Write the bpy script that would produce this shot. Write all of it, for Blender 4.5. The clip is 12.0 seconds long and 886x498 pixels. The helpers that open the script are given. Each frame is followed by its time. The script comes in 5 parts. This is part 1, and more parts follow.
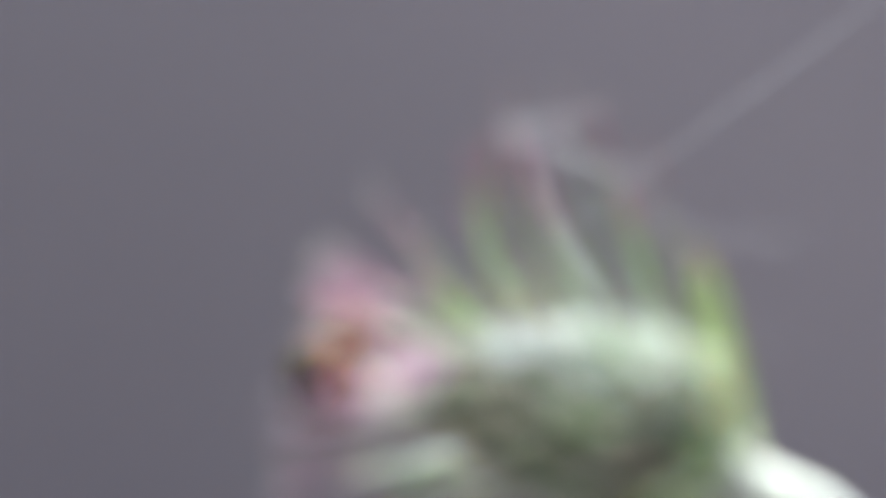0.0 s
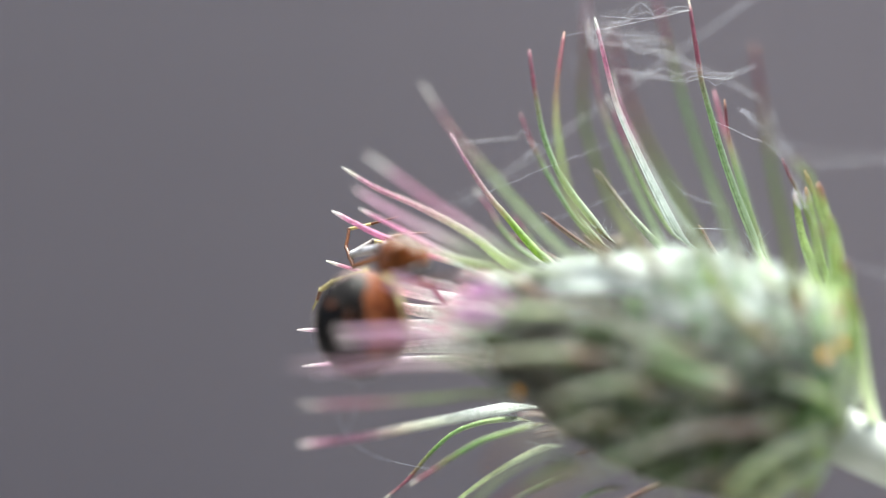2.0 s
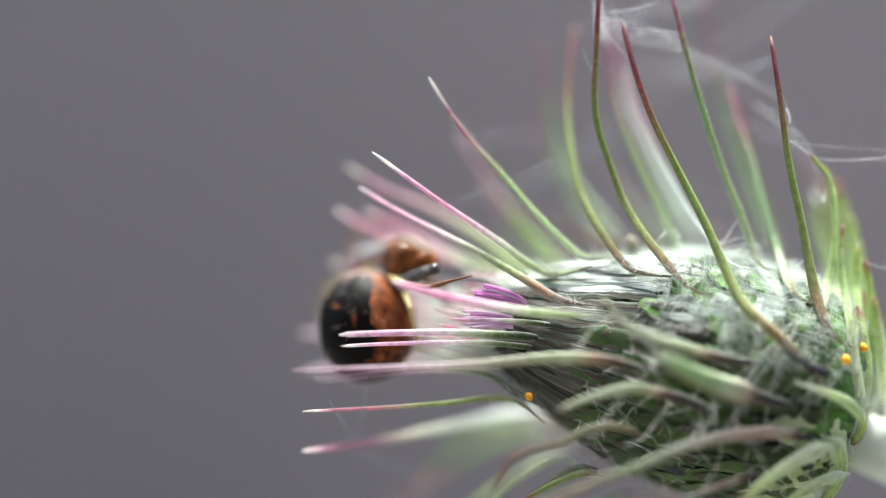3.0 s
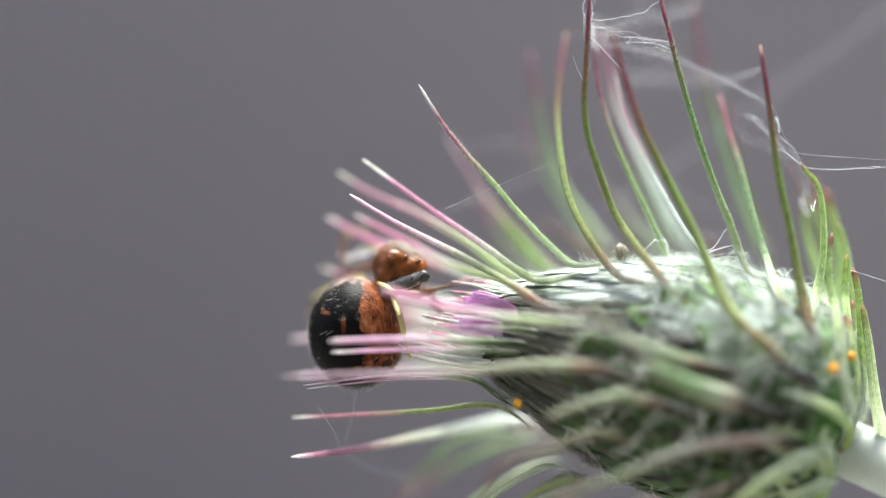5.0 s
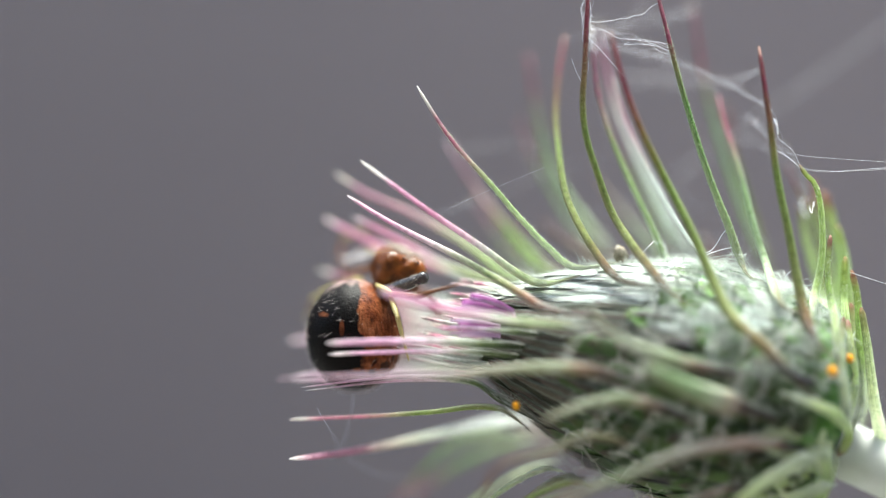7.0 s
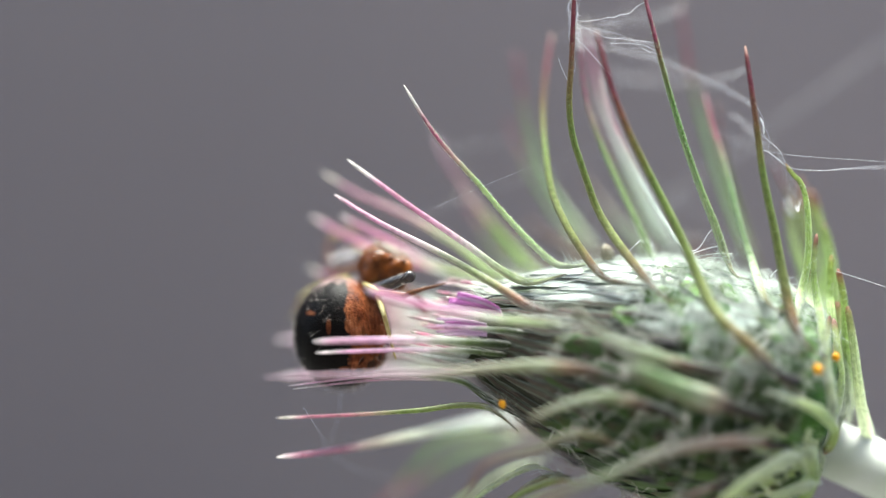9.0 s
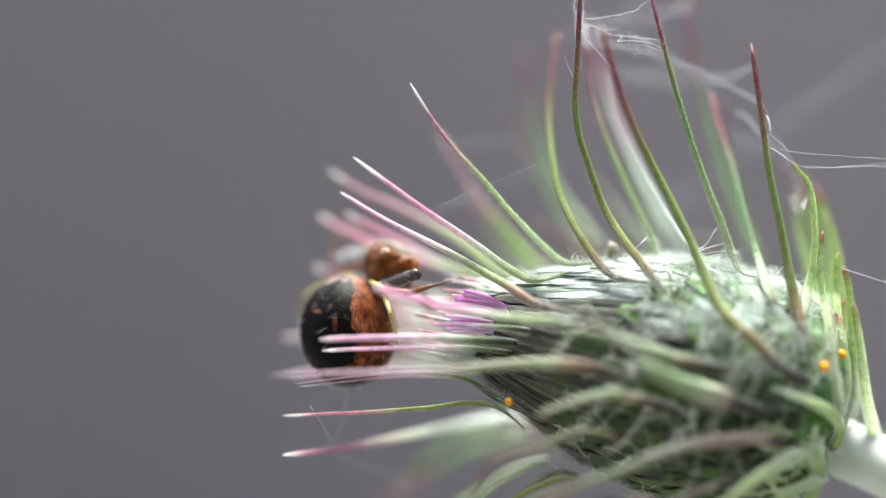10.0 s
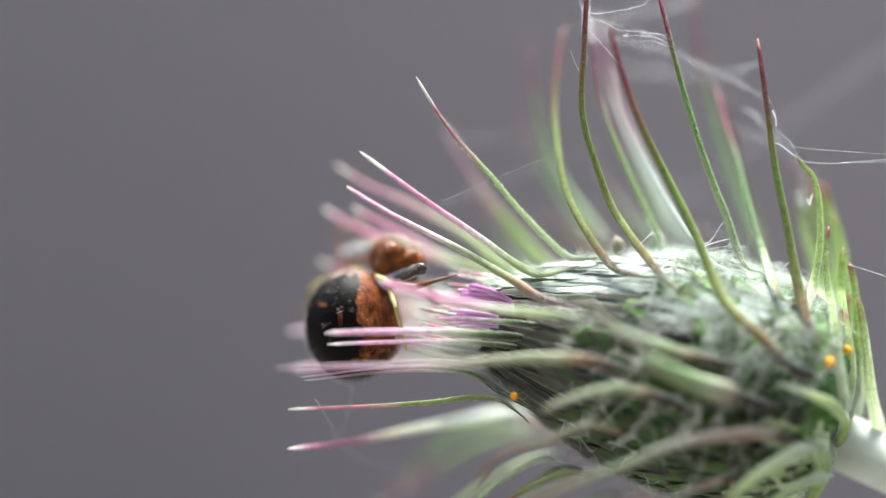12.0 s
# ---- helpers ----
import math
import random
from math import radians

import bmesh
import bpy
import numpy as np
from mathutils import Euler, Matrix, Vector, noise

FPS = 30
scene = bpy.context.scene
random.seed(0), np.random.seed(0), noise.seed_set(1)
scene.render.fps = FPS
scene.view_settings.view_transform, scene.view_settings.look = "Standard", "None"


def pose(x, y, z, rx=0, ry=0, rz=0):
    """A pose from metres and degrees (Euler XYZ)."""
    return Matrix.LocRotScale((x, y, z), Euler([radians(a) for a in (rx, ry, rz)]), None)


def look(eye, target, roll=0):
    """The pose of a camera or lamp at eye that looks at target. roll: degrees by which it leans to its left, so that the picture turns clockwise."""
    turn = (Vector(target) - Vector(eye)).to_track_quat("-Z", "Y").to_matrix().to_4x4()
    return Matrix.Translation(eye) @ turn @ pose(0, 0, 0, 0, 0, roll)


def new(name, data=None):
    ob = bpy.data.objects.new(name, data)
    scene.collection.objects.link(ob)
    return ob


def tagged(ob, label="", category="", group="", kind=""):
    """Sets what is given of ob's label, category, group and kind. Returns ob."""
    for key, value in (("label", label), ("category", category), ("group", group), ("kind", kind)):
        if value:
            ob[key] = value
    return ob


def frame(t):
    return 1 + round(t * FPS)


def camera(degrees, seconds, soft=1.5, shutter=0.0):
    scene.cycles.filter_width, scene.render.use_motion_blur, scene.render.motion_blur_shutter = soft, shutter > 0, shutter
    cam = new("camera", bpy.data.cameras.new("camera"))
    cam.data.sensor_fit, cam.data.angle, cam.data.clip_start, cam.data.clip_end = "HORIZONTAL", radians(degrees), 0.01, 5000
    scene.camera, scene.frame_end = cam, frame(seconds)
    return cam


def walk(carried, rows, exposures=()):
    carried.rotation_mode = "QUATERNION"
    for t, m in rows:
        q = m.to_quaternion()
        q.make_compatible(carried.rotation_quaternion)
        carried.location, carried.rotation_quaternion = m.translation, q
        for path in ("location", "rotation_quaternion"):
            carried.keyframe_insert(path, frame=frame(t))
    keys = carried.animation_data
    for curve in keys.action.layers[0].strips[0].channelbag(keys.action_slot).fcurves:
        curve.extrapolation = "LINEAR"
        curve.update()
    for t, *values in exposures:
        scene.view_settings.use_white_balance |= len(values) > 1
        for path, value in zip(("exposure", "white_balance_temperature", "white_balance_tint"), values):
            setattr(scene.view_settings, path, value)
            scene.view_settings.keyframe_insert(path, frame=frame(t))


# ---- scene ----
# Macro view of a small crab spider on a spiny thistle bud. Lengths below are in millimetres in the
# bud's own frame (across, up, away), which leans with the lens; SUB turns them into world metres.
TILT = 2.0
HEIGHT = 0.42
REACH = 112.0
SUB = pose(0, 0, HEIGHT, -TILT, 0, 0) @ Matrix(((0.001, 0, 0, 0), (0, 0, 0.001, 0), (0, 0.001, 0, 0), (0, 0, 0, 1)))

# ---- camera ----
cam = camera(20.0, 12.0, soft=1.1, shutter=0.35)
cam.data.dof.use_dof = True
cam.data.dof.aperture_fstop = 7.6
FOCUS = new("focus_mark")
FOCUS.empty_display_size = 0.001
cam.data.dof.focus_object = FOCUS


def eye(across, up, back, lean):
    """The macro lens: square to the bud's frame, that many millimetres off its middle."""
    return Matrix.Translation(SUB @ Vector((across, up, -back))) @ pose(0, 0, 0, 90 - TILT, 0, 0) @ pose(0, 0, 0, 0, 0, lean)


walk(cam, [
    (0, eye(2.335, 3.578, 136.07, -1.27)),
    (0.1, eye(1.640, 2.620, 135.90, -1.20)),
    (0.2, eye(0.520, 1.790, 135.70, -1.10)),
    (0.3, eye(0.472, 1.742, 135.47, -1.04)),
    (0.4, eye(0.560, 1.150, 135.10, -1.00)),
    (0.5, eye(0.620, 0.330, 134.60, -0.95)),
    (0.6, eye(0.634, 0.186, 133.94, -0.89)),
    (1, eye(0.517, 0.034, 128.92, -0.50)),
    (1.3, eye(0.349, 0.041, 124.65, -0.22)),
    (1.5, eye(0.111, -0.186, 120.42, -0.02)),
    (2, eye(-0.569, -0.280, 114.85, -0.13)),
    (2.5, eye(-0.785, -0.301, 112.18, -0.16)),
    (3, eye(-0.927, -0.255, 111.55, -0.22)),
    (4.8, eye(-0.455, 0.060, 111.77, 0.00)),
    (5, eye(-0.468, 0.048, 111.79, 0.03)),
    (5.3, eye(-0.480, 0.010, 111.68, 0.01)),
    (5.5, eye(-0.402, 0.048, 111.60, 0.00)),
    (5.6, eye(-0.430, -0.090, 111.59, 0.01)),
    (5.7, eye(-0.330, 0.085, 111.58, 0.01)),
    (5.8, eye(-0.355, 0.010, 111.57, 0.02)),
    (5.9, eye(-0.480, -0.165, 111.56, 0.02)),
    (6, eye(-0.324, 0.017, 111.55, 0.03)),
    (6.1, eye(-0.460, -0.040, 111.56, 0.04)),
    (6.2, eye(-0.330, 0.036, 111.58, 0.05)),
    (6.3, eye(-0.305, -0.015, 111.59, 0.06)),
    (6.4, eye(-0.180, 0.135, 111.61, 0.07)),
    (6.5, eye(-0.061, 0.266, 111.62, 0.08)),
    (6.6, eye(-0.360, 0.260, 111.63, 0.08)),
    (6.7, eye(-0.430, 0.135, 111.65, 0.07)),
    (8.3, eye(-0.060, 0.130, 111.85, 0.02)),
    (8.4, eye(-0.086, 0.000, 111.87, 0.01)),
    (8.5, eye(0.002, 0.116, 111.88, 0.01)),
    (8.6, eye(0.320, 0.100, 111.88, 0.02)),
    (8.7, eye(0.310, 0.127, 111.88, 0.03)),
    (8.8, eye(-0.010, 0.027, 111.89, 0.04)),
    (8.9, eye(-0.036, 0.050, 111.89, 0.05)),
    (9, eye(0.184, 0.078, 111.89, 0.06)),
    (9.1, eye(0.214, 0.077, 111.91, 0.05)),
    (9.2, eye(0.114, 0.077, 111.93, 0.04)),
    (9.3, eye(0.064, 0.050, 111.96, 0.02)),
    (9.4, eye(-0.010, 0.030, 111.98, 0.01)),
    (9.5, eye(-0.000, 0.000, 112.00, 0.00)),
    (9.7, eye(-0.086, -0.050, 111.95, 0.00)),
    (10, eye(-0.086, -0.023, 111.88, 0.01)),
    (10.3, eye(-0.140, -0.010, 111.91, -0.02)),
    (10.5, eye(-0.239, -0.146, 111.93, -0.04)),
    (10.7, eye(-0.210, -0.146, 112.11, -0.07)),
    (10.8, eye(-0.410, -0.250, 112.21, -0.09)),
    (10.9, eye(-0.510, -0.270, 112.30, -0.10)),
    (11, eye(-0.068, 0.238, 112.39, -0.12)),
    (11.035, eye(0.000, 0.320, 112.39, -0.09)),
    (11.1, eye(-0.610, -0.200, 112.38, -0.05)),
    (11.2, eye(-0.115, 0.000, 112.37, 0.02)),
    (11.3, eye(-0.365, -0.320, 112.37, 0.10)),
    (11.4, eye(-0.365, -0.175, 112.36, 0.17)),
    (11.5, eye(-0.340, -0.300, 112.35, 0.24)),
    (11.6, eye(-0.365, -0.250, 112.26, 0.24)),
    (11.7, eye(-0.390, -0.420, 112.18, 0.23)),
    (11.8, eye(-0.265, -0.200, 112.09, 0.23)),
    (12, eye(-0.334, -0.278, 111.92, 0.22)),
], exposures=[(0, 1.84, 6270, 5.2), (1.2, 1.80, 6420, 3.6), (1.6, 1.78, 6440, 3), (1.9, 1.86, 6480, 2), (2.5, 1.83, 6540, 1), (12, 1.82, 6540, 0)])

# ---- light ----
world = bpy.data.worlds.new("overcast_sky")
scene.world = world
world.use_nodes = True
sky = world.node_tree.nodes.new("ShaderNodeTexSky")
sky.sky_type, sky.sun_disc = "NISHITA", False
sky.sun_elevation, sky.sun_rotation = radians(77), radians(11)
sky.air_density, sky.dust_density, sky.ozone_density = 1.0, 3.0, 1.0
background = world.node_tree.nodes["Background"]
world.node_tree.links.new(sky.outputs["Color"], background.inputs["Color"])
background.inputs["Strength"].default_value = 0.15
sun = new("sun", bpy.data.lights.new("sun", "SUN"))
sun.data.energy, sun.data.angle, sun.data.color = 4.2, radians(30), (1.0, 0.98, 0.95)
sun.matrix_world = look((0.08, 0.42, 1.9), (0, 0, 0))


# ---- materials ----
def material(name, rough=0.6, spec=0.4, glow_through=0.0):
    """A principled material with its nodes; returns (material, tree, shader, add)."""
    m = bpy.data.materials.new(name)
    m.use_nodes = True
    tree = m.node_tree
    shader = tree.nodes["Principled BSDF"]
    shader.inputs["Roughness"].default_value = rough
    shader.inputs["Specular IOR Level"].default_value = spec

    def add(kind, **links):
        node = tree.nodes.new("ShaderNode" + kind)
        for key, value in links.items():
            key = int(key[1:]) if key[0] == "i" and key[1:].isdigit() else key.replace("_", " ")
            if hasattr(value, "is_output"):
                tree.links.new(value, node.inputs[key])
            else:
                node.inputs[key].default_value = value
        return node

    if glow_through:
        thin = tree.nodes.new("ShaderNodeBsdfTranslucent")
        both = tree.nodes.new("ShaderNodeMixShader")
        both.inputs[0].default_value = glow_through
        tree.links.new(shader.outputs[0], both.inputs[1])
        tree.links.new(thin.outputs[0], both.inputs[2])
        tree.links.new(both.outputs[0], tree.nodes["Material Output"].inputs[0])
    return m, tree, shader, add


def paint(tree, shader, colour):
    tree.links.new(colour, shader.inputs["Base Color"])
    for node in tree.nodes:
        if node.bl_idname == "ShaderNodeBsdfTranslucent":
            tree.links.new(colour, node.inputs["Color"])


def calc(add, kind, a, b=0.0, clamp=False):
    node = add("Math", i0=a, i1=b)
    node.operation, node.use_clamp = kind, clamp
    return node.outputs[0]


def blend(add, amount, a, b, kind="MIX"):
    node = add("Mix")
    node.data_type, node.blend_type = "RGBA", kind
    tree = node.id_data
    for socket, value in ((node.inputs[0], amount), (node.inputs[6], a), (node.inputs[7], b)):
        if hasattr(value, "is_output"):
            tree.links.new(value, socket)
        else:
            socket.default_value = value
    return node.outputs[2]


def ramp(add, amount, stops):
    node = add("ValToRGB", Fac=amount)
    e = node.color_ramp.elements
    while len(e) < len(stops):
        e.new(0.5)
    for k, (at, rgb) in enumerate(stops):
        e[k].position = at
        e[k].color = (*rgb, 1)
    return node.outputs[0]


def bumped(tree, shader, add, height, depth, strength=0.5):
    node = add("Bump", Height=height, Distance=depth, Strength=strength)
    tree.links.new(node.outputs[0], shader.inputs["Normal"])


def blade_material(name, stops, margin, margin_amount, through_light, rusty=0.0):
    """Bract skin: colours run from base to tip, pale downy margins, fine veins along it."""
    m, tree, shader, add = material(name, 0.5, 0.35, through_light)
    uv = add("TexCoord").outputs["UV"]
    split = add("SeparateXYZ", Vector=uv)
    info = add("ObjectInfo")
    along, around = split.outputs[1], split.outputs[0]
    shift = calc(add, "MULTIPLY", calc(add, "SUBTRACT", info.outputs["Random"], 0.5), 0.09)
    obj = add("TexCoord").outputs["Object"]
    blotch = add("TexNoise", Vector=obj, Scale=900.0, Detail=3.0).outputs[0]
    shift = calc(add, "ADD", shift, calc(add, "MULTIPLY", calc(add, "SUBTRACT", blotch, 0.5), 0.10))
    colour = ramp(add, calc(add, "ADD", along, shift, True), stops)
    stretched = add("CombineXYZ", X=calc(add, "MULTIPLY", around, 26.0), Y=calc(add, "MULTIPLY", along, 2.4), Z=info.outputs["Random"])
    vein = add("TexNoise", Vector=stretched.outputs[0], Scale=1.0, Detail=2.0).outputs[0]
    tone = ramp(add, vein, [(0.3, (0.60, 0.62, 0.55)), (0.52, (1, 1, 1)), (0.72, (1.3, 1.3, 1.27))])
    colour = blend(add, 0.8, colour, tone, "MULTIPLY")
    edge = calc(add, "POWER", calc(add, "ABSOLUTE", calc(add, "COSINE", calc(add, "MULTIPLY", around, 6.2832))), 3.0)
    mottle = add("TexNoise", Vector=obj, Scale=4200.0, Detail=3.0).outputs[0]
    colour = blend(add, 0.7, colour, ramp(add, mottle, [(0.32, (0.62, 0.66, 0.60)), (0.5, (1, 1, 1)), (0.7, (1.25, 1.22, 1.2))]), "MULTIPLY")
    speck = add("TexNoise", Vector=obj, Scale=13000.0, Detail=1.0).outputs[0]
    colour = blend(add, calc(add, "MULTIPLY", calc(add, "SUBTRACT", speck, 0.60), 3.0, True), colour, (*margin, 1))
    fade = calc(add, "SUBTRACT", 1.1, calc(add, "MULTIPLY", along, 1.3), True)
    edge = calc(add, "MULTIPLY", calc(add, "MULTIPLY", edge, fade), margin_amount, True)
    colour = blend(add, edge, colour, (*margin, 1))
    if rusty:
        one = calc(add, "COSINE", calc(add, "MULTIPLY", calc(add, "SUBTRACT", around, 0.97), 6.2832))
        one = calc(add, "ADD", one, calc(add, "MULTIPLY", calc(add, "SUBTRACT", vein, 0.5), 1.2))
        one = calc(add, "MULTIPLY", calc(add, "SUBTRACT", one, 0.35), 2.2, True)
        colour = blend(add, calc(add, "MULTIPLY", one, rusty), colour, (0.15, 0.06, 0.045, 1))
    paint(tree, shader, colour)
    bumped(tree, shader, add, vein, 0.00005, 0.6)
    return m


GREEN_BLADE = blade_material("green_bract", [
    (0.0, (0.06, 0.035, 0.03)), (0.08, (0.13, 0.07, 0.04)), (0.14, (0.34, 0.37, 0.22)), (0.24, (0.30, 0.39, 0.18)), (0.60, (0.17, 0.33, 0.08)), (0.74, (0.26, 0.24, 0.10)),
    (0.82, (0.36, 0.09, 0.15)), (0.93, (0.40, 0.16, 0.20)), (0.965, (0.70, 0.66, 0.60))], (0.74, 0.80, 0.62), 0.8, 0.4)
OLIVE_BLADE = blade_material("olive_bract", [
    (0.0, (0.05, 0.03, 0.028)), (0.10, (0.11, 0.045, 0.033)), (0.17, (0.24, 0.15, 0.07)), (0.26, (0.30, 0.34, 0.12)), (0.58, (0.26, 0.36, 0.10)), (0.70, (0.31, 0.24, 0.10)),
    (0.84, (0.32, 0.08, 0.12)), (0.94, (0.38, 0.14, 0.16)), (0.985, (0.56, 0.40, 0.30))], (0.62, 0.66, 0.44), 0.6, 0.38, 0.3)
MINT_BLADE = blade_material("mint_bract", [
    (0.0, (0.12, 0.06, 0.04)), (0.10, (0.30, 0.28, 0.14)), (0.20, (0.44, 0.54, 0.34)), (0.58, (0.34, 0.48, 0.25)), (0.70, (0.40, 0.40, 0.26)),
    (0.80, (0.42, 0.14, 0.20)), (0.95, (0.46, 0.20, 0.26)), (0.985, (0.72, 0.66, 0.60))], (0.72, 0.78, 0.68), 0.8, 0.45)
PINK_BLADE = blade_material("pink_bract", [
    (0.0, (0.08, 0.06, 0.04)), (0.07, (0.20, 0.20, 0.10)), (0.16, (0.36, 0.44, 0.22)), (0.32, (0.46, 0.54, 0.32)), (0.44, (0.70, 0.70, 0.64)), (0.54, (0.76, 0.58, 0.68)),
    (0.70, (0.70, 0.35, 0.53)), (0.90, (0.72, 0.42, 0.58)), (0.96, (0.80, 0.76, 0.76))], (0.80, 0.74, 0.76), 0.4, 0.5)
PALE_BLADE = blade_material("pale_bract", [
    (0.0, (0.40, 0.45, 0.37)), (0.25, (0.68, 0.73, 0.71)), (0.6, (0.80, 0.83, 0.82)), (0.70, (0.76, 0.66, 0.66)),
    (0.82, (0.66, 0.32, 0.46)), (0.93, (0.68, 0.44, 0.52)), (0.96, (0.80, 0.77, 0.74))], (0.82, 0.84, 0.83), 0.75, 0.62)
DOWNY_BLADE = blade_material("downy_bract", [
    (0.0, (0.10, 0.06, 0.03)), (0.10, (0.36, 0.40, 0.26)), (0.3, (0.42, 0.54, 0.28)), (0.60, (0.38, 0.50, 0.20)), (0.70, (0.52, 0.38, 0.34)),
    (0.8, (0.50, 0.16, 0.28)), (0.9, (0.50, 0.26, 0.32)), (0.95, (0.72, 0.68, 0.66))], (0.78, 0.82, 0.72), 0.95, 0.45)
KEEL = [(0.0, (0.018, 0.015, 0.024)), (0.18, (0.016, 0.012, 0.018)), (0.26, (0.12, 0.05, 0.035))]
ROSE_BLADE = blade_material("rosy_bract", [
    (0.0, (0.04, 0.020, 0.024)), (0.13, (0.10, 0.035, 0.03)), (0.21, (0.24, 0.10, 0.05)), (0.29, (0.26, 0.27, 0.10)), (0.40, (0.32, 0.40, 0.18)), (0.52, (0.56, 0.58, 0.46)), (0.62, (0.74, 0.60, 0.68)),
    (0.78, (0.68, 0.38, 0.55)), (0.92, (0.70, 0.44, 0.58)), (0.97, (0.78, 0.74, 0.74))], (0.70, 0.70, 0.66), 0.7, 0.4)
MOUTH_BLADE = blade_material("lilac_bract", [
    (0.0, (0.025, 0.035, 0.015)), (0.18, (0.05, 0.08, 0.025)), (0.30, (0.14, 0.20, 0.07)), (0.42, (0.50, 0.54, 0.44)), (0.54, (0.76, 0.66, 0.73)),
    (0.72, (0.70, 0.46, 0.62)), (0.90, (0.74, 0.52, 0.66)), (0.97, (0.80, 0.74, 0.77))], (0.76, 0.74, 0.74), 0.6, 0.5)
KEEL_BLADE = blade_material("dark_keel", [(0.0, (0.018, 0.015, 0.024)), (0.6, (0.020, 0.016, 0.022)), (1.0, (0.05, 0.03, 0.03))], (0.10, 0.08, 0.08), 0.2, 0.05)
SPINE_LILAC = blade_material("lilac_spine", KEEL + [(0.32, (0.42, 0.30, 0.20)), (0.37, (0.40, 0.46, 0.28)), (0.52, (0.56, 0.55, 0.44)), (0.66, (0.68, 0.58, 0.62)), (0.85, (0.70, 0.50, 0.62)), (1.0, (0.72, 0.58, 0.66))], (0.68, 0.68, 0.62), 0.5, 0.4, 0.4)
LEAF_BLADE = blade_material("leafy_bract", [
    (0.0, (0.70, 0.75, 0.56)), (0.3, (0.62, 0.73, 0.38)), (0.7, (0.57, 0.70, 0.33)), (0.92, (0.46, 0.53, 0.23)), (0.985, (0.42, 0.24, 0.18))], (0.86, 0.90, 0.79), 1.0, 0.6)
WHITE_BLADE = blade_material("white_bract", [
    (0.0, (0.05, 0.05, 0.04)), (0.3, (0.16, 0.17, 0.11)), (0.5, (0.45, 0.48, 0.40)), (0.7, (0.60, 0.59, 0.57)), (0.9, (0.59, 0.44, 0.49)), (1.0, (0.62, 0.55, 0.55))], (0.69, 0.69, 0.67), 0.6, 0.35)
SPINE_GREEN = blade_material("keeled_bract", KEEL + [(0.32, (0.46, 0.40, 0.30)), (0.42, (0.38, 0.46, 0.28)), (0.6, (0.46, 0.52, 0.38)), (0.8, (0.48, 0.52, 0.40)), (1.0, (0.46, 0.44, 0.34))], (0.60, 0.64, 0.54), 0.5, 0.35, 0.5)
SPINE_BROAD = blade_material("broad_keeled_bract", KEEL + [(0.33, (0.50, 0.42, 0.32)), (0.42, (0.52, 0.56, 0.43)), (0.58, (0.34, 0.45, 0.26)), (0.8, (0.30, 0.42, 0.22)), (1.0, (0.46, 0.50, 0.38))], (0.58, 0.63, 0.50), 0.6, 0.35, 0.7)
SPINE_ROSE = blade_material("rusty_keeled_bract", KEEL + [(0.34, (0.48, 0.42, 0.36)), (0.42, (0.40, 0.29, 0.25)), (0.58, (0.50, 0.48, 0.42)), (0.78, (0.36, 0.43, 0.28)), (1.0, (0.34, 0.22, 0.18))], (0.56, 0.54, 0.48), 0.4, 0.3, 0.8)
LEAF_TO_PINK = blade_material("green_rose_bract", [
    (0.0, (0.30, 0.28, 0.16)), (0.15, (0.52, 0.58, 0.36)), (0.35, (0.58, 0.68, 0.40)), (0.52, (0.66, 0.68, 0.52)), (0.64, (0.68, 0.52, 0.56)),
    (0.85, (0.66, 0.40, 0.52)), (0.94, (0.66, 0.46, 0.55)), (0.97, (0.76, 0.72, 0.70))], (0.76, 0.78, 0.70), 0.7, 0.5)
GREEN_TO_PINK = blade_material("green_mauve_bract", [
    (0.0, (0.30, 0.30, 0.12)), (0.12, (0.34, 0.46, 0.10)), (0.42, (0.30, 0.48, 0.08)), (0.52, (0.44, 0.46, 0.22)), (0.64, (0.58, 0.42, 0.44)),
    (0.85, (0.54, 0.32, 0.42)), (1.0, (0.66, 0.52, 0.58))], (0.70, 0.72, 0.62), 0.6, 0.5)
WOOLLY_LEAF = blade_material("woolly_bract", [
    (0.0, (0.76, 0.80, 0.68)), (0.4, (0.72, 0.78, 0.58)), (0.75, (0.64, 0.72, 0.46)), (0.92, (0.50, 0.50, 0.30)), (0.985, (0.36, 0.20, 0.17))], (0.84, 0.87, 0.80), 1.0, 0.75)
ROSE_GREEN = blade_material("rose_tipped_bract", [
    (0.0, (0.10, 0.06, 0.05)), (0.1, (0.22, 0.20, 0.10)), (0.2, (0.30, 0.36, 0.12)), (0.5, (0.34, 0.44, 0.14)), (0.6, (0.56, 0.46, 0.36)),
    (0.72, (0.60, 0.26, 0.36)), (0.88, (0.62, 0.32, 0.42)), (0.94, (0.78, 0.74, 0.72))], (0.70, 0.70, 0.60), 0.6, 0.45)
WHITE_GREEN = blade_material("pale_green_bract", [
    (0.0, (0.28, 0.25, 0.20)), (0.18, (0.40, 0.35, 0.31)), (0.36, (0.30, 0.39, 0.21)), (0.58, (0.42, 0.47, 0.36)), (0.76, (0.38, 0.33, 0.29)), (1.0, (0.26, 0.18, 0.17))], (0.54, 0.55, 0.48), 0.4, 0.3)
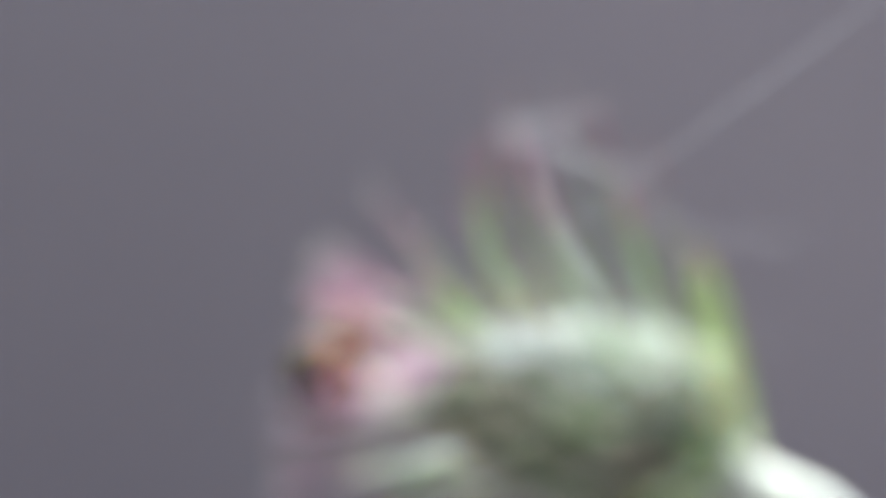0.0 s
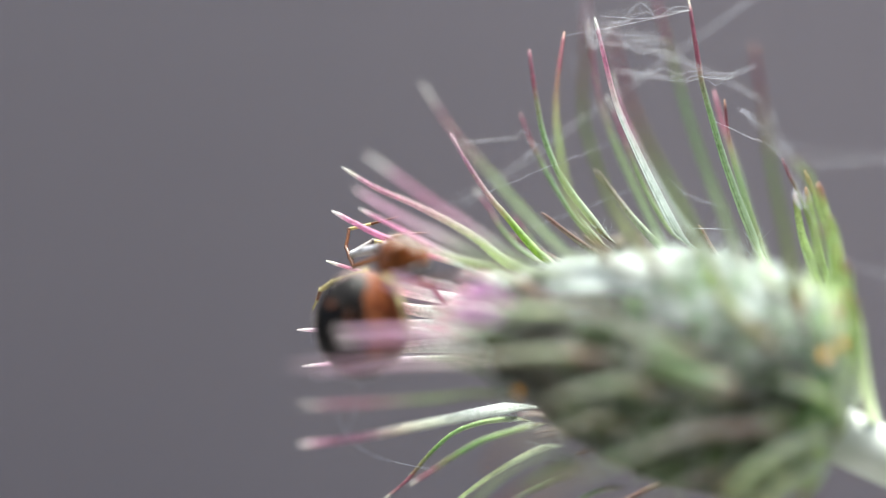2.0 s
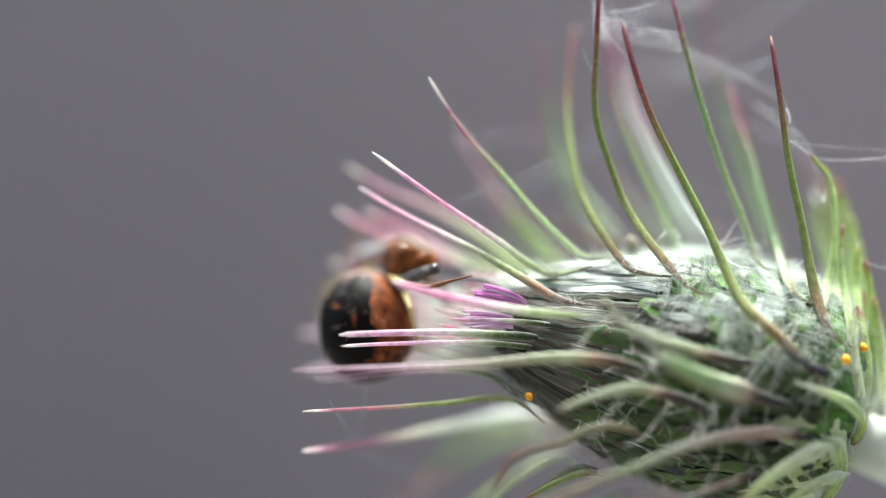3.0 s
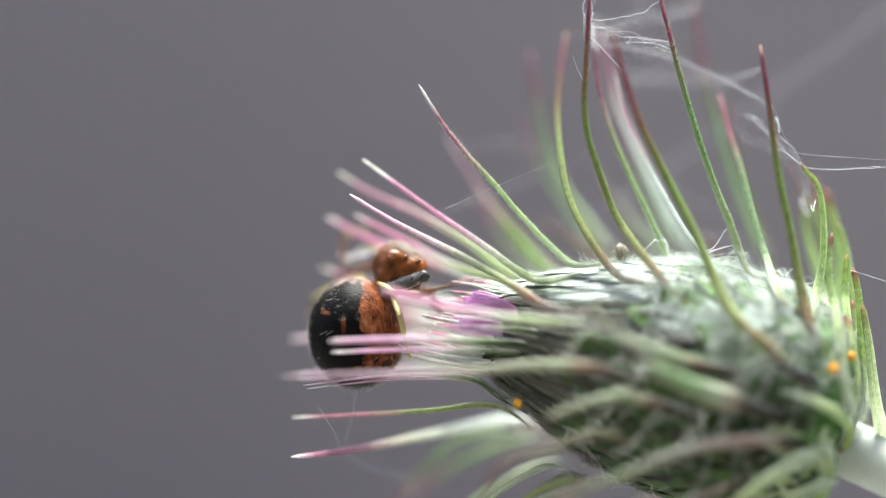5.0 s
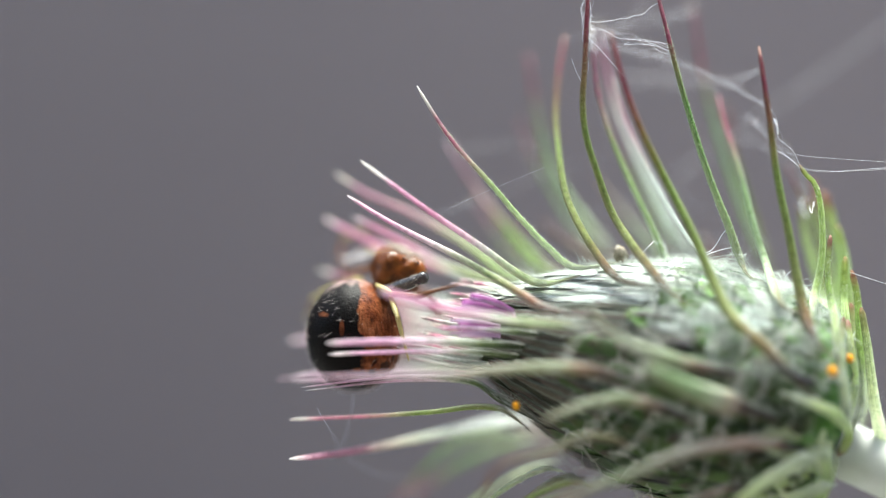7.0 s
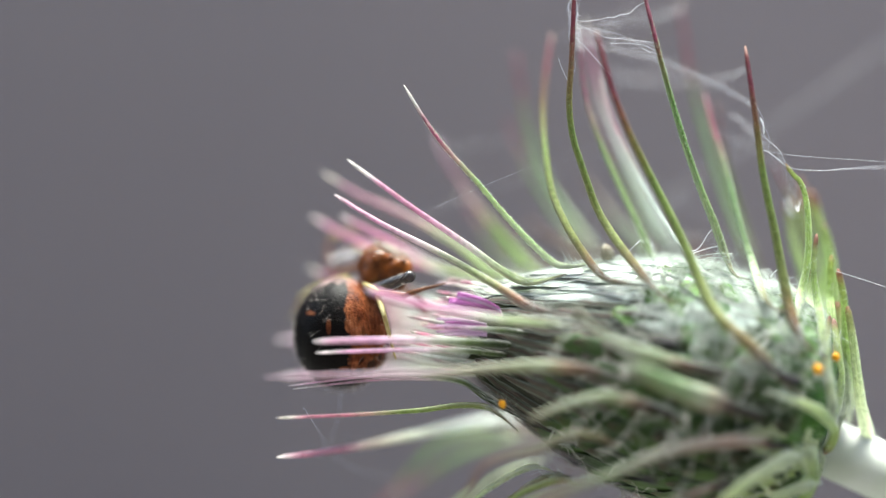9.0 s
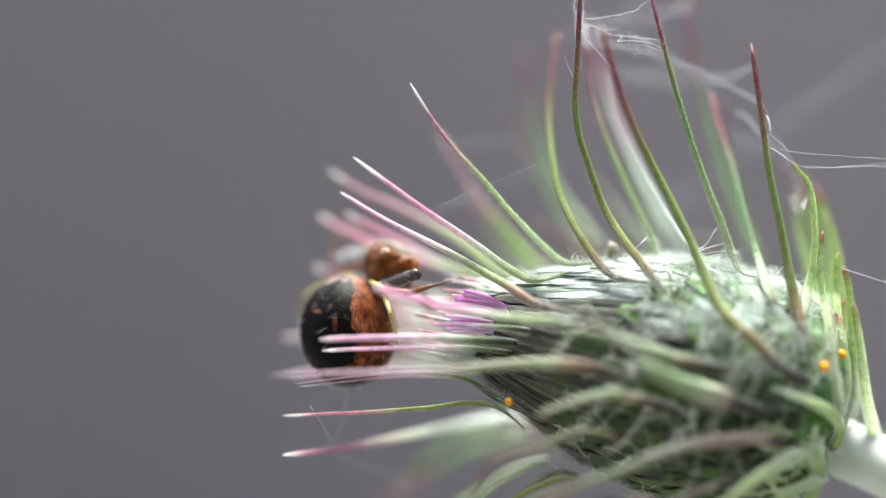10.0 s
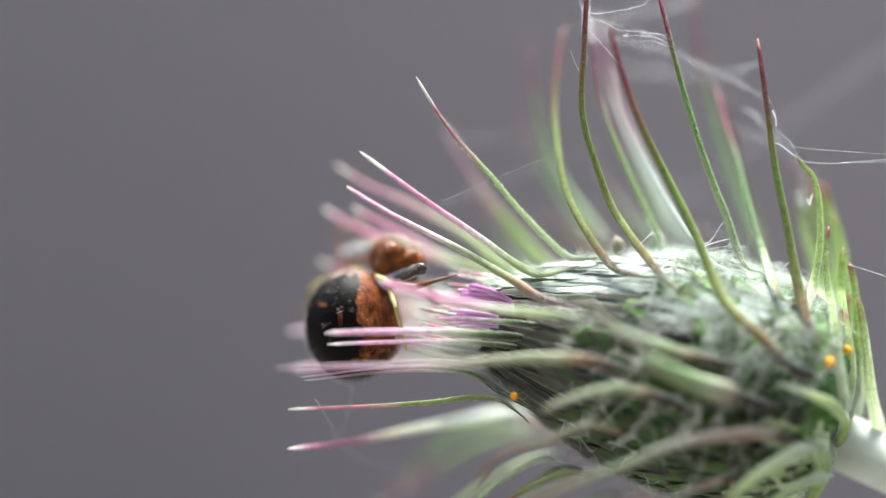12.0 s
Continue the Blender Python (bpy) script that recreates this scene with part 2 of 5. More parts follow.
CHALKY_BLADE = blade_material("chalky_bract", [
    (0.0, (0.76, 0.79, 0.77)), (0.3, (0.80, 0.84, 0.83)), (0.48, (0.74, 0.78, 0.68)), (0.60, (0.66, 0.60, 0.52)), (0.72, (0.64, 0.36, 0.46)), (0.9, (0.66, 0.34, 0.46)), (0.95, (0.78, 0.72, 0.72))], (0.82, 0.85, 0.84), 0.7, 0.5)
DIM_BLADE = blade_material("dull_bract", [
    (0.0, (0.06, 0.04, 0.03)), (0.09, (0.14, 0.08, 0.05)), (0.2, (0.25, 0.24, 0.14)), (0.5, (0.36, 0.36, 0.27)), (0.72, (0.36, 0.28, 0.23)),
    (0.85, (0.28, 0.16, 0.14)), (1.0, (0.32, 0.25, 0.21))], (0.46, 0.48, 0.38), 0.4, 0.3, 0.7)


def scale_material(name, stops, lined, rim=0.58):
    """Overlapping base scales: green, lined, dark along the rib and downy at the rim."""
    m, tree, shader, add = material(name, 0.65, 0.25, 0.08)
    uv = add("TexCoord").outputs["UV"]
    split = add("SeparateXYZ", Vector=uv)
    info = add("ObjectInfo")
    obj = add("TexCoord").outputs["Object"]
    patch = add("TexNoise", Vector=obj, Scale=1000.0, Detail=3.0).outputs[0]
    amount = calc(add, "ADD", calc(add, "MULTIPLY", patch, 0.55), calc(add, "MULTIPLY", info.outputs["Random"], 0.5))
    green = ramp(add, amount, stops)
    lines = add("CombineXYZ", X=calc(add, "MULTIPLY", split.outputs[0], 34.0), Y=calc(add, "MULTIPLY", split.outputs[1], 0.9), Z=info.outputs["Random"])
    rib = add("TexNoise", Vector=lines.outputs[0], Scale=1.0, Detail=2.0).outputs[0]
    tone = ramp(add, rib, [(0.36, (0.16, 0.13, 0.14)), (0.47, (0.9, 0.9, 0.9)), (0.7, (1.4, 1.4, 1.4))])
    colour = blend(add, lined, green, tone, "MULTIPLY")
    seam = calc(add, "ABSOLUTE", calc(add, "SUBTRACT", split.outputs[0], 0.25))
    seam = calc(add, "MULTIPLY", calc(add, "SUBTRACT", 0.035, seam), 40.0, True)
    seam = calc(add, "MULTIPLY", seam, calc(add, "GREATER_THAN", info.outputs["Random"], 0.35))
    colour = blend(add, calc(add, "MULTIPLY", seam, lined * 0.8), colour, (0.09, 0.045, 0.05, 1))
    tip = calc(add, "POWER", split.outputs[1], 6.0)
    colour = blend(add, calc(add, "MULTIPLY", tip, 0.7), colour, (0.10, 0.05, 0.045, 1))
    edge = calc(add, "POWER", calc(add, "ABSOLUTE", calc(add, "COSINE", calc(add, "MULTIPLY", split.outputs[0], 6.2832))), 4.0)
    colour = blend(add, calc(add, "MULTIPLY", edge, rim), colour, (0.54, 0.63, 0.57, 1))
    paint(tree, shader, colour)
    bumped(tree, shader, add, rib, 0.00008, 0.8)
    return m


def plain(name, low, high, scale, rough=0.6, spec=0.3, through_light=0.0, bump=0.00003, tight=0.3):
    """A mottled skin between two colours at one grain size, with a finer grain in the relief."""
    m, tree, shader, add = material(name, rough, spec, through_light)
    obj = add("TexCoord").outputs["Object"]
    grain = add("TexNoise", Vector=obj, Scale=scale, Detail=5.0, Roughness=0.6).outputs[0]
    info = add("ObjectInfo")
    amount = calc(add, "ADD", calc(add, "MULTIPLY", grain, 0.85), calc(add, "MULTIPLY", info.outputs["Random"], 0.15))
    paint(tree, shader, ramp(add, amount, [(tight, low), (1.0 - tight, high)]))
    fine = add("TexNoise", Vector=obj, Scale=scale * 6, Detail=2.0).outputs[0]
    bumped(tree, shader, add, fine, bump, 0.5)
    return m


# SCALE is green darkened to hold the flank's shade; FELT is the woolly upper cover
SCALE = scale_material("shaded_bud_scale", [(0.30, (0.018, 0.040, 0.009)), (0.54, (0.034, 0.075, 0.015)), (0.78, (0.070, 0.130, 0.030)), (0.95, (0.13, 0.19, 0.07))], 0.15, 0.10)
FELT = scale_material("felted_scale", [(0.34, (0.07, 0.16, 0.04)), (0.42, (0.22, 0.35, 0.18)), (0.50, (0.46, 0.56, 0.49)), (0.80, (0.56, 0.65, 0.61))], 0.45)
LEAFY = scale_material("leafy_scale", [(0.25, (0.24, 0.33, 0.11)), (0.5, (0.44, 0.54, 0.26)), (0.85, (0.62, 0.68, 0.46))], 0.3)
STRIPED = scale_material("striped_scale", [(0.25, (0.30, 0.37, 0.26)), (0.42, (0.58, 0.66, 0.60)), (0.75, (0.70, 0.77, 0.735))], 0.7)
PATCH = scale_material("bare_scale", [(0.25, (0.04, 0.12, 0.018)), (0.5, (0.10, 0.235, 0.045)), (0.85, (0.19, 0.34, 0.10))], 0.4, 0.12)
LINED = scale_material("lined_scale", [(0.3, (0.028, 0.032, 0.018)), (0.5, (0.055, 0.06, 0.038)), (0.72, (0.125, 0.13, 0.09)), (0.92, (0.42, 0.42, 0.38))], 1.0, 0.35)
# near black, so that the gaps between scales look deep in shade
CORE = plain("shaded_core", (0.016, 0.022, 0.010), (0.040, 0.055, 0.024), 900.0, 0.8, 0.1)
WOOL = plain("white_wool", (0.63, 0.67, 0.625), (0.76, 0.80, 0.76), 500.0, 0.7, 0.2, 0.45)
WEB = plain("dull_web", (0.50, 0.50, 0.45), (0.66, 0.66, 0.61), 600.0, 0.75, 0.15, 0.3)
SILK = plain("spider_silk", (0.72, 0.72, 0.76), (0.86, 0.86, 0.90), 300.0, 0.3, 0.6, 0.3)
STEM = plain("woolly_stem", (0.62, 0.67, 0.57), (0.79, 0.81, 0.79), 260.0, 0.9, 0.06, 0.15, 0.00003)
FLORET = plain("magenta_floret", (0.44, 0.09, 0.41), (0.70, 0.32, 0.64), 700.0, 0.5, 0.3, 0.35)
PALE_FLORET = plain("lilac_floret", (0.55, 0.32, 0.55), (0.78, 0.62, 0.78), 700.0, 0.5, 0.3, 0.35)
POLLEN = plain("orange_pollen", (0.80, 0.32, 0.01), (0.95, 0.52, 0.03), 2500.0, 0.6, 0.3, 0.2)
AMBER = plain("amber_shell", (0.016, 0.005, 0.003), (0.40, 0.115, 0.012), 900.0, 0.32, 0.4, 0.25, tight=0.24)
LEG_BROWN = plain("leg_brown", (0.09, 0.030, 0.010), (0.26, 0.095, 0.030), 1500.0, 0.35, 0.5, 0.15)
LEG_PALE = plain("leg_straw", (0.45, 0.36, 0.12), (0.62, 0.54, 0.25), 1500.0, 0.4, 0.4, 0.2)
LEG_BLACK = plain("leg_black", (0.012, 0.011, 0.012), (0.06, 0.05, 0.05), 1500.0, 0.2, 0.5)
LEG_GREY = plain("leg_grey", (0.16, 0.13, 0.12), (0.56, 0.55, 0.57), 1000.0, 0.55, 0.25, 0.2, tight=0.4)
EYE = plain("eye_black", (0.008, 0.006, 0.005), (0.02, 0.015, 0.012), 2000.0, 0.08, 0.7)
HUSK = plain("husk_shell", (0.16, 0.13, 0.08), (0.50, 0.45, 0.36), 4000.0, 0.5, 0.3, 0.2)
HAIR = plain("pale_hair", (0.60, 0.52, 0.46), (0.80, 0.74, 0.68), 900.0, 0.35, 0.5, 0.2)


def abdomen_material():
    """Glossy abdomen: black back with small orange flecks, rust-orange flank, pale pink sheen painted on top."""
    m, tree, shader, add = material("spider_abdomen", 0.42, 0.06)
    obj = add("TexCoord").outputs["Object"]
    mm = add("VectorMath", i0=obj, i1=(1000.0, 1000.0, 1000.0))
    mm.operation = "MULTIPLY"
    mm = mm.outputs[0]
    axis = add("SeparateXYZ", Vector=mm)
    wobble = add("TexNoise", Vector=mm, Scale=1.3, Detail=5.0).outputs[0]
    sway = calc(add, "MULTIPLY", calc(add, "SUBTRACT", wobble, 0.5), 1.1)
    split = calc(add, "ADD", axis.outputs[0], sway)
    split = calc(add, "ADD", split, calc(add, "MULTIPLY", axis.outputs[2], 0.08))
    black = calc(add, "MULTIPLY", calc(add, "SUBTRACT", 0.50, split), 7.0, True)
    rust = ramp(add, wobble, [(0.3, (0.04, 0.010, 0.005)), (0.5, (0.125, 0.034, 0.012)), (0.72, (0.24, 0.085, 0.035))])

    def fleck(x, z, wide, high, cut):
        dx = calc(add, "POWER", calc(add, "DIVIDE", calc(add, "ADD", axis.outputs[0], -x), wide), 2.0)
        dz = calc(add, "POWER", calc(add, "DIVIDE", calc(add, "ADD", axis.outputs[2], -z), high), 2.0)
        r = calc(add, "ADD", calc(add, "ADD", dx, dz), calc(add, "MULTIPLY", sway, 2.2))
        return calc(add, "MULTIPLY", calc(add, "SUBTRACT", cut, r), 2.5, True)

    flecks = fleck(-1.3, 1.0, 0.32, 0.18, 0.9)
    for spot in ((-0.5, 0.45, 0.14, 0.40, 0.9), (-0.6, -1.85, 0.5, 0.3, 1.0), (0.15, -1.4, 0.4, 0.16, 0.8)):
        flecks = calc(add, "MAXIMUM", flecks, fleck(*spot))
    black = calc(add, "SUBTRACT", black, calc(add, "MULTIPLY", flecks, 0.55), True)
    streak = add("Mapping", Vector=mm, Scale=(7.0, 7.0, 2.0)).outputs[0]
    streak = add("TexNoise", Vector=streak, Scale=1.0, Detail=3.0).outputs[0]
    rust = blend(add, 0.8, rust, ramp(add, streak, [(0.32, (0.45, 0.40, 0.36)), (0.5, (1, 1, 1)), (0.7, (1.7, 1.8, 1.9))]), "MULTIPLY")
    blot = add("TexNoise", Vector=mm, Scale=2.1, Detail=4.0).outputs[0]
    low = calc(add, "MULTIPLY", axis.outputs[2], -0.07)
    blot = calc(add, "MULTIPLY", calc(add, "SUBTRACT", calc(add, "ADD", blot, low), 0.57), 9.0, True)
    black = calc(add, "MAXIMUM", black, calc(add, "MULTIPLY", blot, 0.85))
    colour = blend(add, black, rust, (0.0045, 0.0035, 0.0035, 1))
    # the pale highlight on the upper side, put into the colour by height
    top_sheen = calc(add, "MULTIPLY", calc(add, "SUBTRACT", calc(add, "ADD", axis.outputs[2], calc(add, "MULTIPLY", sway, 1.6)), 2.16), 2.2, True)
    colour = blend(add, calc(add, "MULTIPLY", top_sheen, 0.6), colour, (0.50, 0.36, 0.33, 1))
    paint(tree, shader, colour)
    pore = add("TexNoise", Vector=mm, Scale=9.0, Detail=3.0).outputs[0]
    bumped(tree, shader, add, pore, 0.00006, 0.5)
    return m


ABDOMEN = abdomen_material()


def stony_material(name, low, high, lean, rough):
    """Weathered mineral surface with broad stains and fine grit; lean puts a sideways brightness gradient into the
    colour.
    """
    m, tree, shader, add = material(name, rough, 0.2)
    obj = add("TexCoord").outputs["Object"]
    broad = add("TexNoise", Vector=obj, Scale=0.9, Detail=3.0).outputs[0]
    grit = add("TexNoise", Vector=obj, Scale=180.0, Detail=4.0).outputs[0]
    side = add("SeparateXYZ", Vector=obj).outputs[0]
    # stains plus the brightness gradient along x, painted in by lean
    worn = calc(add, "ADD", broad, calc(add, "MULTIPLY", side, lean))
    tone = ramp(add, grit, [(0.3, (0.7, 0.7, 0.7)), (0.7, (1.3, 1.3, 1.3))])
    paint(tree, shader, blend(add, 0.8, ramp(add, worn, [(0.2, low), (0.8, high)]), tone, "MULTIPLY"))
    bumped(tree, shader, add, grit, 0.002, 0.6)
    return m


GROUND = stony_material("worn_paving", (0.105, 0.102, 0.099), (0.14, 0.136, 0.130), 0.0, 0.9)
# lean 0.5 paints the backdrop's darker left and brighter right into its colour
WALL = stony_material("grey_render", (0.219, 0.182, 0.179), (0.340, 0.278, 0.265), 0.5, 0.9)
# for the added wall behind the lens, kept dark so it bounces little
DARK_WALL = stony_material("dark_blocker", (0.10, 0.095, 0.09), (0.16, 0.15, 0.14), 0.0, 0.9)


# ---- building ----
ORIGIN = {}


def thing(name, at, label, category, group=""):
    """An Empty at a place of the bud's frame, under which a thing's parts go."""
    ob = new(name)
    ob.empty_display_size = 0.002
    place = SUB @ Vector(at)
    ob.location = place
    ORIGIN[ob.name] = place
    return tagged(ob, label, category, group)


def part(name, bm, material, parent=None, label=""):
    """Links a bmesh, given in the bud's frame, as one mesh with its origin in its middle."""
    for v in bm.verts:
        v.co = SUB @ v.co
    low = Vector([min(v.co[k] for v in bm.verts) for k in range(3)])
    high = Vector([max(v.co[k] for v in bm.verts) for k in range(3)])
    mid = (low + high) / 2
    for v in bm.verts:
        v.co -= mid
    bmesh.ops.recalc_face_normals(bm, faces=bm.faces)
    for f in bm.faces:
        f.smooth = True
    data = bpy.data.meshes.new(name)
    bm.to_mesh(data)
    bm.free()
    data.materials.append(material)
    ob = new(name, data)
    ORIGIN[ob.name] = mid
    ob.parent = parent
    ob.location = mid - (ORIGIN[parent.name] if parent else Vector())
    return tagged(ob, label)


def spline(ctrl, n):
    """n + 1 points along a smooth curve through the control points."""
    c = [Vector(p) for p in ctrl]
    if len(c) == 2:
        return [c[0].lerp(c[1], k / n) for k in range(n + 1)]
    c = [2 * c[0] - c[1]] + c + [2 * c[-1] - c[-2]]
    lengths = [(c[k + 1] - c[k]).length for k in range(1, len(c) - 2)]
    total, out = sum(lengths), []
    for k in range(n + 1):
        s, j = total * k / n, 0
        while j < len(lengths) - 1 and s > lengths[j]:
            s -= lengths[j]
            j += 1
        u = min(1.0, s / lengths[j])
        p0, p1, p2, p3 = c[j:j + 4]
        out.append(0.5 * (2 * p1 + (p2 - p0) * u + (2 * p0 - 5 * p1 + 4 * p2 - p3) * u * u + (3 * p1 - p0 - 3 * p2 + p3) * u ** 3))
    return out


def tube(bm, pts, radii, sides=6, flat=1.0, out=(0, 1, 0), dye=None):
    """A closed tapering tube; flat is its thickness against its width, out the way its flat face looks."""
    uv = bm.loops.layers.uv.verify()
    rings, n = [], len(pts) - 1
    for k, p in enumerate(pts):
        tangent = (pts[min(n, k + 1)] - pts[max(0, k - 1)]).normalized()
        across = tangent.cross(Vector(out))
        if across.length < 0.05:
            across = tangent.cross(Vector((0.3, 0.2, 1)))
        across.normalize()
        up = across.cross(tangent)
        r = radii(k / n) if callable(radii) else radii
        rings.append([bm.verts.new(p + r * (math.cos(a) * across + flat * math.sin(a) * up))
                      for a in (2 * math.pi * j / sides for j in range(sides))])
    for k in range(n):
        for j in range(sides):
            f = bm.faces.new((rings[k][j], rings[k][(j + 1) % sides], rings[k + 1][(j + 1) % sides], rings[k + 1][j]))
            for loop, (a, b) in zip(f.loops, ((j, k), (j + 1, k), (j + 1, k + 1), (j, k + 1))):
                loop[uv].uv = dye or (a / sides, b / n)
    bm.faces.new(rings[0][::-1])
    bm.faces.new(rings[-1])


def ball(bm, mid, size, turn=0.0, u=14, v=10, lumps=0.0):
    """An ellipsoid with half axes size, turned in the picture plane, with slight lumps."""
    made = bmesh.ops.create_uvsphere(bm, u_segments=u, v_segments=v, radius=1.0)["verts"]
    spin = Matrix.Rotation(radians(turn), 3, "Z")
    for p in made:
        k = 1 + lumps * noise.noise(p.co * 2.3 + Vector(mid))
        p.co = Vector(mid) + spin @ Vector((p.co.x * size[0], p.co.y * size[1], p.co.z * size[2])) * k
    return made


def hair(bm, root, way, length, thick=0.012, bend=0.25, dye=None):
    """One fine bristle: a three-sided spike with a bend."""
    way = Vector(way).normalized()
    side = Vector((random.uniform(-1, 1), random.uniform(-1, 1), random.uniform(-1, 1)))
    tip = Vector(root) + way * length + side * length * bend
    mid = Vector(root) + way * length * 0.55 + side * length * bend * 0.2
    tube(bm, [Vector(root), mid, tip], lambda t: thick * (1 - 0.85 * t), 3, dye=dye)


# ---- the bud: a lathe form round a leaning axis ----
MOUTH, FOOT = Vector((1.66, -3.38, 0.00)), Vector((17.13, -7.48, 0.00))
AXIS = FOOT - MOUTH
LONG = AXIS.length
ALONG = AXIS.normalized()
RISE = Vector((-ALONG.y, ALONG.x, 0))
NEAR = Vector((0, 0, -1))
PROFILE = ((0.0, 1.75), (0.1, 2.65), (0.25, 3.8), (0.45, 4.85), (0.6, 5.15), (0.78, 5.05), (0.88, 4.75), (0.94, 4.2), (0.98, 3.3), (1.0, 1.9))


def girth(s):
    for (a, ra), (b, rb) in zip(PROFILE, PROFILE[1:]):
        if s <= b:
            k = (max(s, a) - a) / (b - a)
            return ra + (rb - ra) * k
    return PROFILE[-1][1]


def radial(turn):
    """Turn 0 is the upper side of the bud, 90 the side towards the lens, 180 the under side."""
    return math.cos(radians(turn)) * RISE + math.sin(radians(turn)) * NEAR


def skin(s, turn, lift=0.0):
    """A point of the bud's skin, s from the mouth (0) to the foot (1)."""
    return MOUTH + AXIS * s + radial(turn) * (girth(s) + lift)


# ---- setting ----
bm = bmesh.new()
for x, y in ((-60, -60), (60, -60), (60, 60), (-60, 60)):
    bm.verts.new((x, y, 0))
bm.faces.new(bm.verts)
bmesh.ops.subdivide_edges(bm, edges=bm.edges, cuts=8, use_grid_fill=True)
mesh = bpy.data.meshes.new("ground")
bm.to_mesh(mesh)
bm.free()
mesh.materials.append(GROUND)
tagged(new("ground", mesh), "grey worn paving far below the thistle", "ground", kind="structure")


def wall(name, y, material, label):
    bm = bmesh.new()
    bmesh.ops.create_cube(bm, size=1.0)
    for v in bm.verts:
        v.co = Vector((v.co.x * 14.0, y + v.co.y * 0.2, 1.1 + v.co.z * 2.2))
    bmesh.ops.bevel(bm, geom=bm.edges[:], offset=0.012, segments=2, affect="EDGES")
    mesh = bpy.data.meshes.new(name)
    bm.to_mesh(mesh)
    bm.free()
    mesh.materials.append(material)
    tagged(new(name, mesh), label, "wall", kind="structure")


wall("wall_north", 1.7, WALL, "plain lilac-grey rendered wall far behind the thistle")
# never in view: added to block the front sky and darken the near flank
wall("wall_south", -1.2, DARK_WALL, "unseen dark wall behind the lens, added to dim the bud's front")

# ---- thistle ----
FOOT_ON_GROUND = SUB.inverted() @ Vector((0.036, 0.012, 0.0))
thistle = thing("thistle", FOOT_ON_GROUND, "spiny thistle with one closed woolly bud on a pale stem", "thistle")

bm = bmesh.new()
pts = spline([Vector((16.52, -8.34, 0.00)), Vector((18.04, -8.84, 0.00)), Vector((19.80, -9.62, 0.30)), Vector((23.0, -11.6, 0.8)),
              Vector((29.0, -19.0, 2.0)), Vector((33.0, -40.0, 4.0)), SUB.inverted() @ Vector((0.037, 0.008, 0.25)), FOOT_ON_GROUND], 60)
tube(bm, pts, lambda t: 1.12 + 0.25 * t + 0.7 * max(0, 0.05 - t) * 20 * 0.3, 16)
for v in bm.verts:
    v.co += Vector((0, 0, 1)) * 0.05 * noise.noise(v.co * 1.5) + Vector((0, 1, 0)) * 0.05 * noise.noise(v.co * 1.7)
stem = part("stem", bm, STEM, thistle, "pale woolly green stem")
bm = bmesh.new()
for i in range(2200):
    k = random.uniform(0.5, 13)
    p = pts[int(k)].lerp(pts[int(k) + 1], k % 1)
    tangent = (pts[int(k) + 1] - pts[int(k)]).normalized()
    side = Vector((random.gauss(0, 1), random.gauss(0, 1), random.gauss(-0.4, 1)))
    side = (side - side.project(tangent)).normalized()
    hair(bm, p + side * 1.12, side * 0.5 + tangent * random.uniform(-1, 1), random.uniform(0.12, 0.34), 0.008, 0.4)
tagged(part("down", bm, WOOL, stem, "short white wool"), kind="stuff")

# the bud's core, its colour darkened to paint the shade between the scales
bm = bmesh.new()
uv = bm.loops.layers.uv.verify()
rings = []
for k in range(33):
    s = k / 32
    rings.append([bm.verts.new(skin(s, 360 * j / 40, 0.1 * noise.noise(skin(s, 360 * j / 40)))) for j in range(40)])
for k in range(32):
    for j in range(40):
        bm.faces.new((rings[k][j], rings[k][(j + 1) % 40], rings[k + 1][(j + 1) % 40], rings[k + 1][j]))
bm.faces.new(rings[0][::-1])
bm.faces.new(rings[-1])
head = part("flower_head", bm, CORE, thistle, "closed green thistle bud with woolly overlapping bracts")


AXILS = []


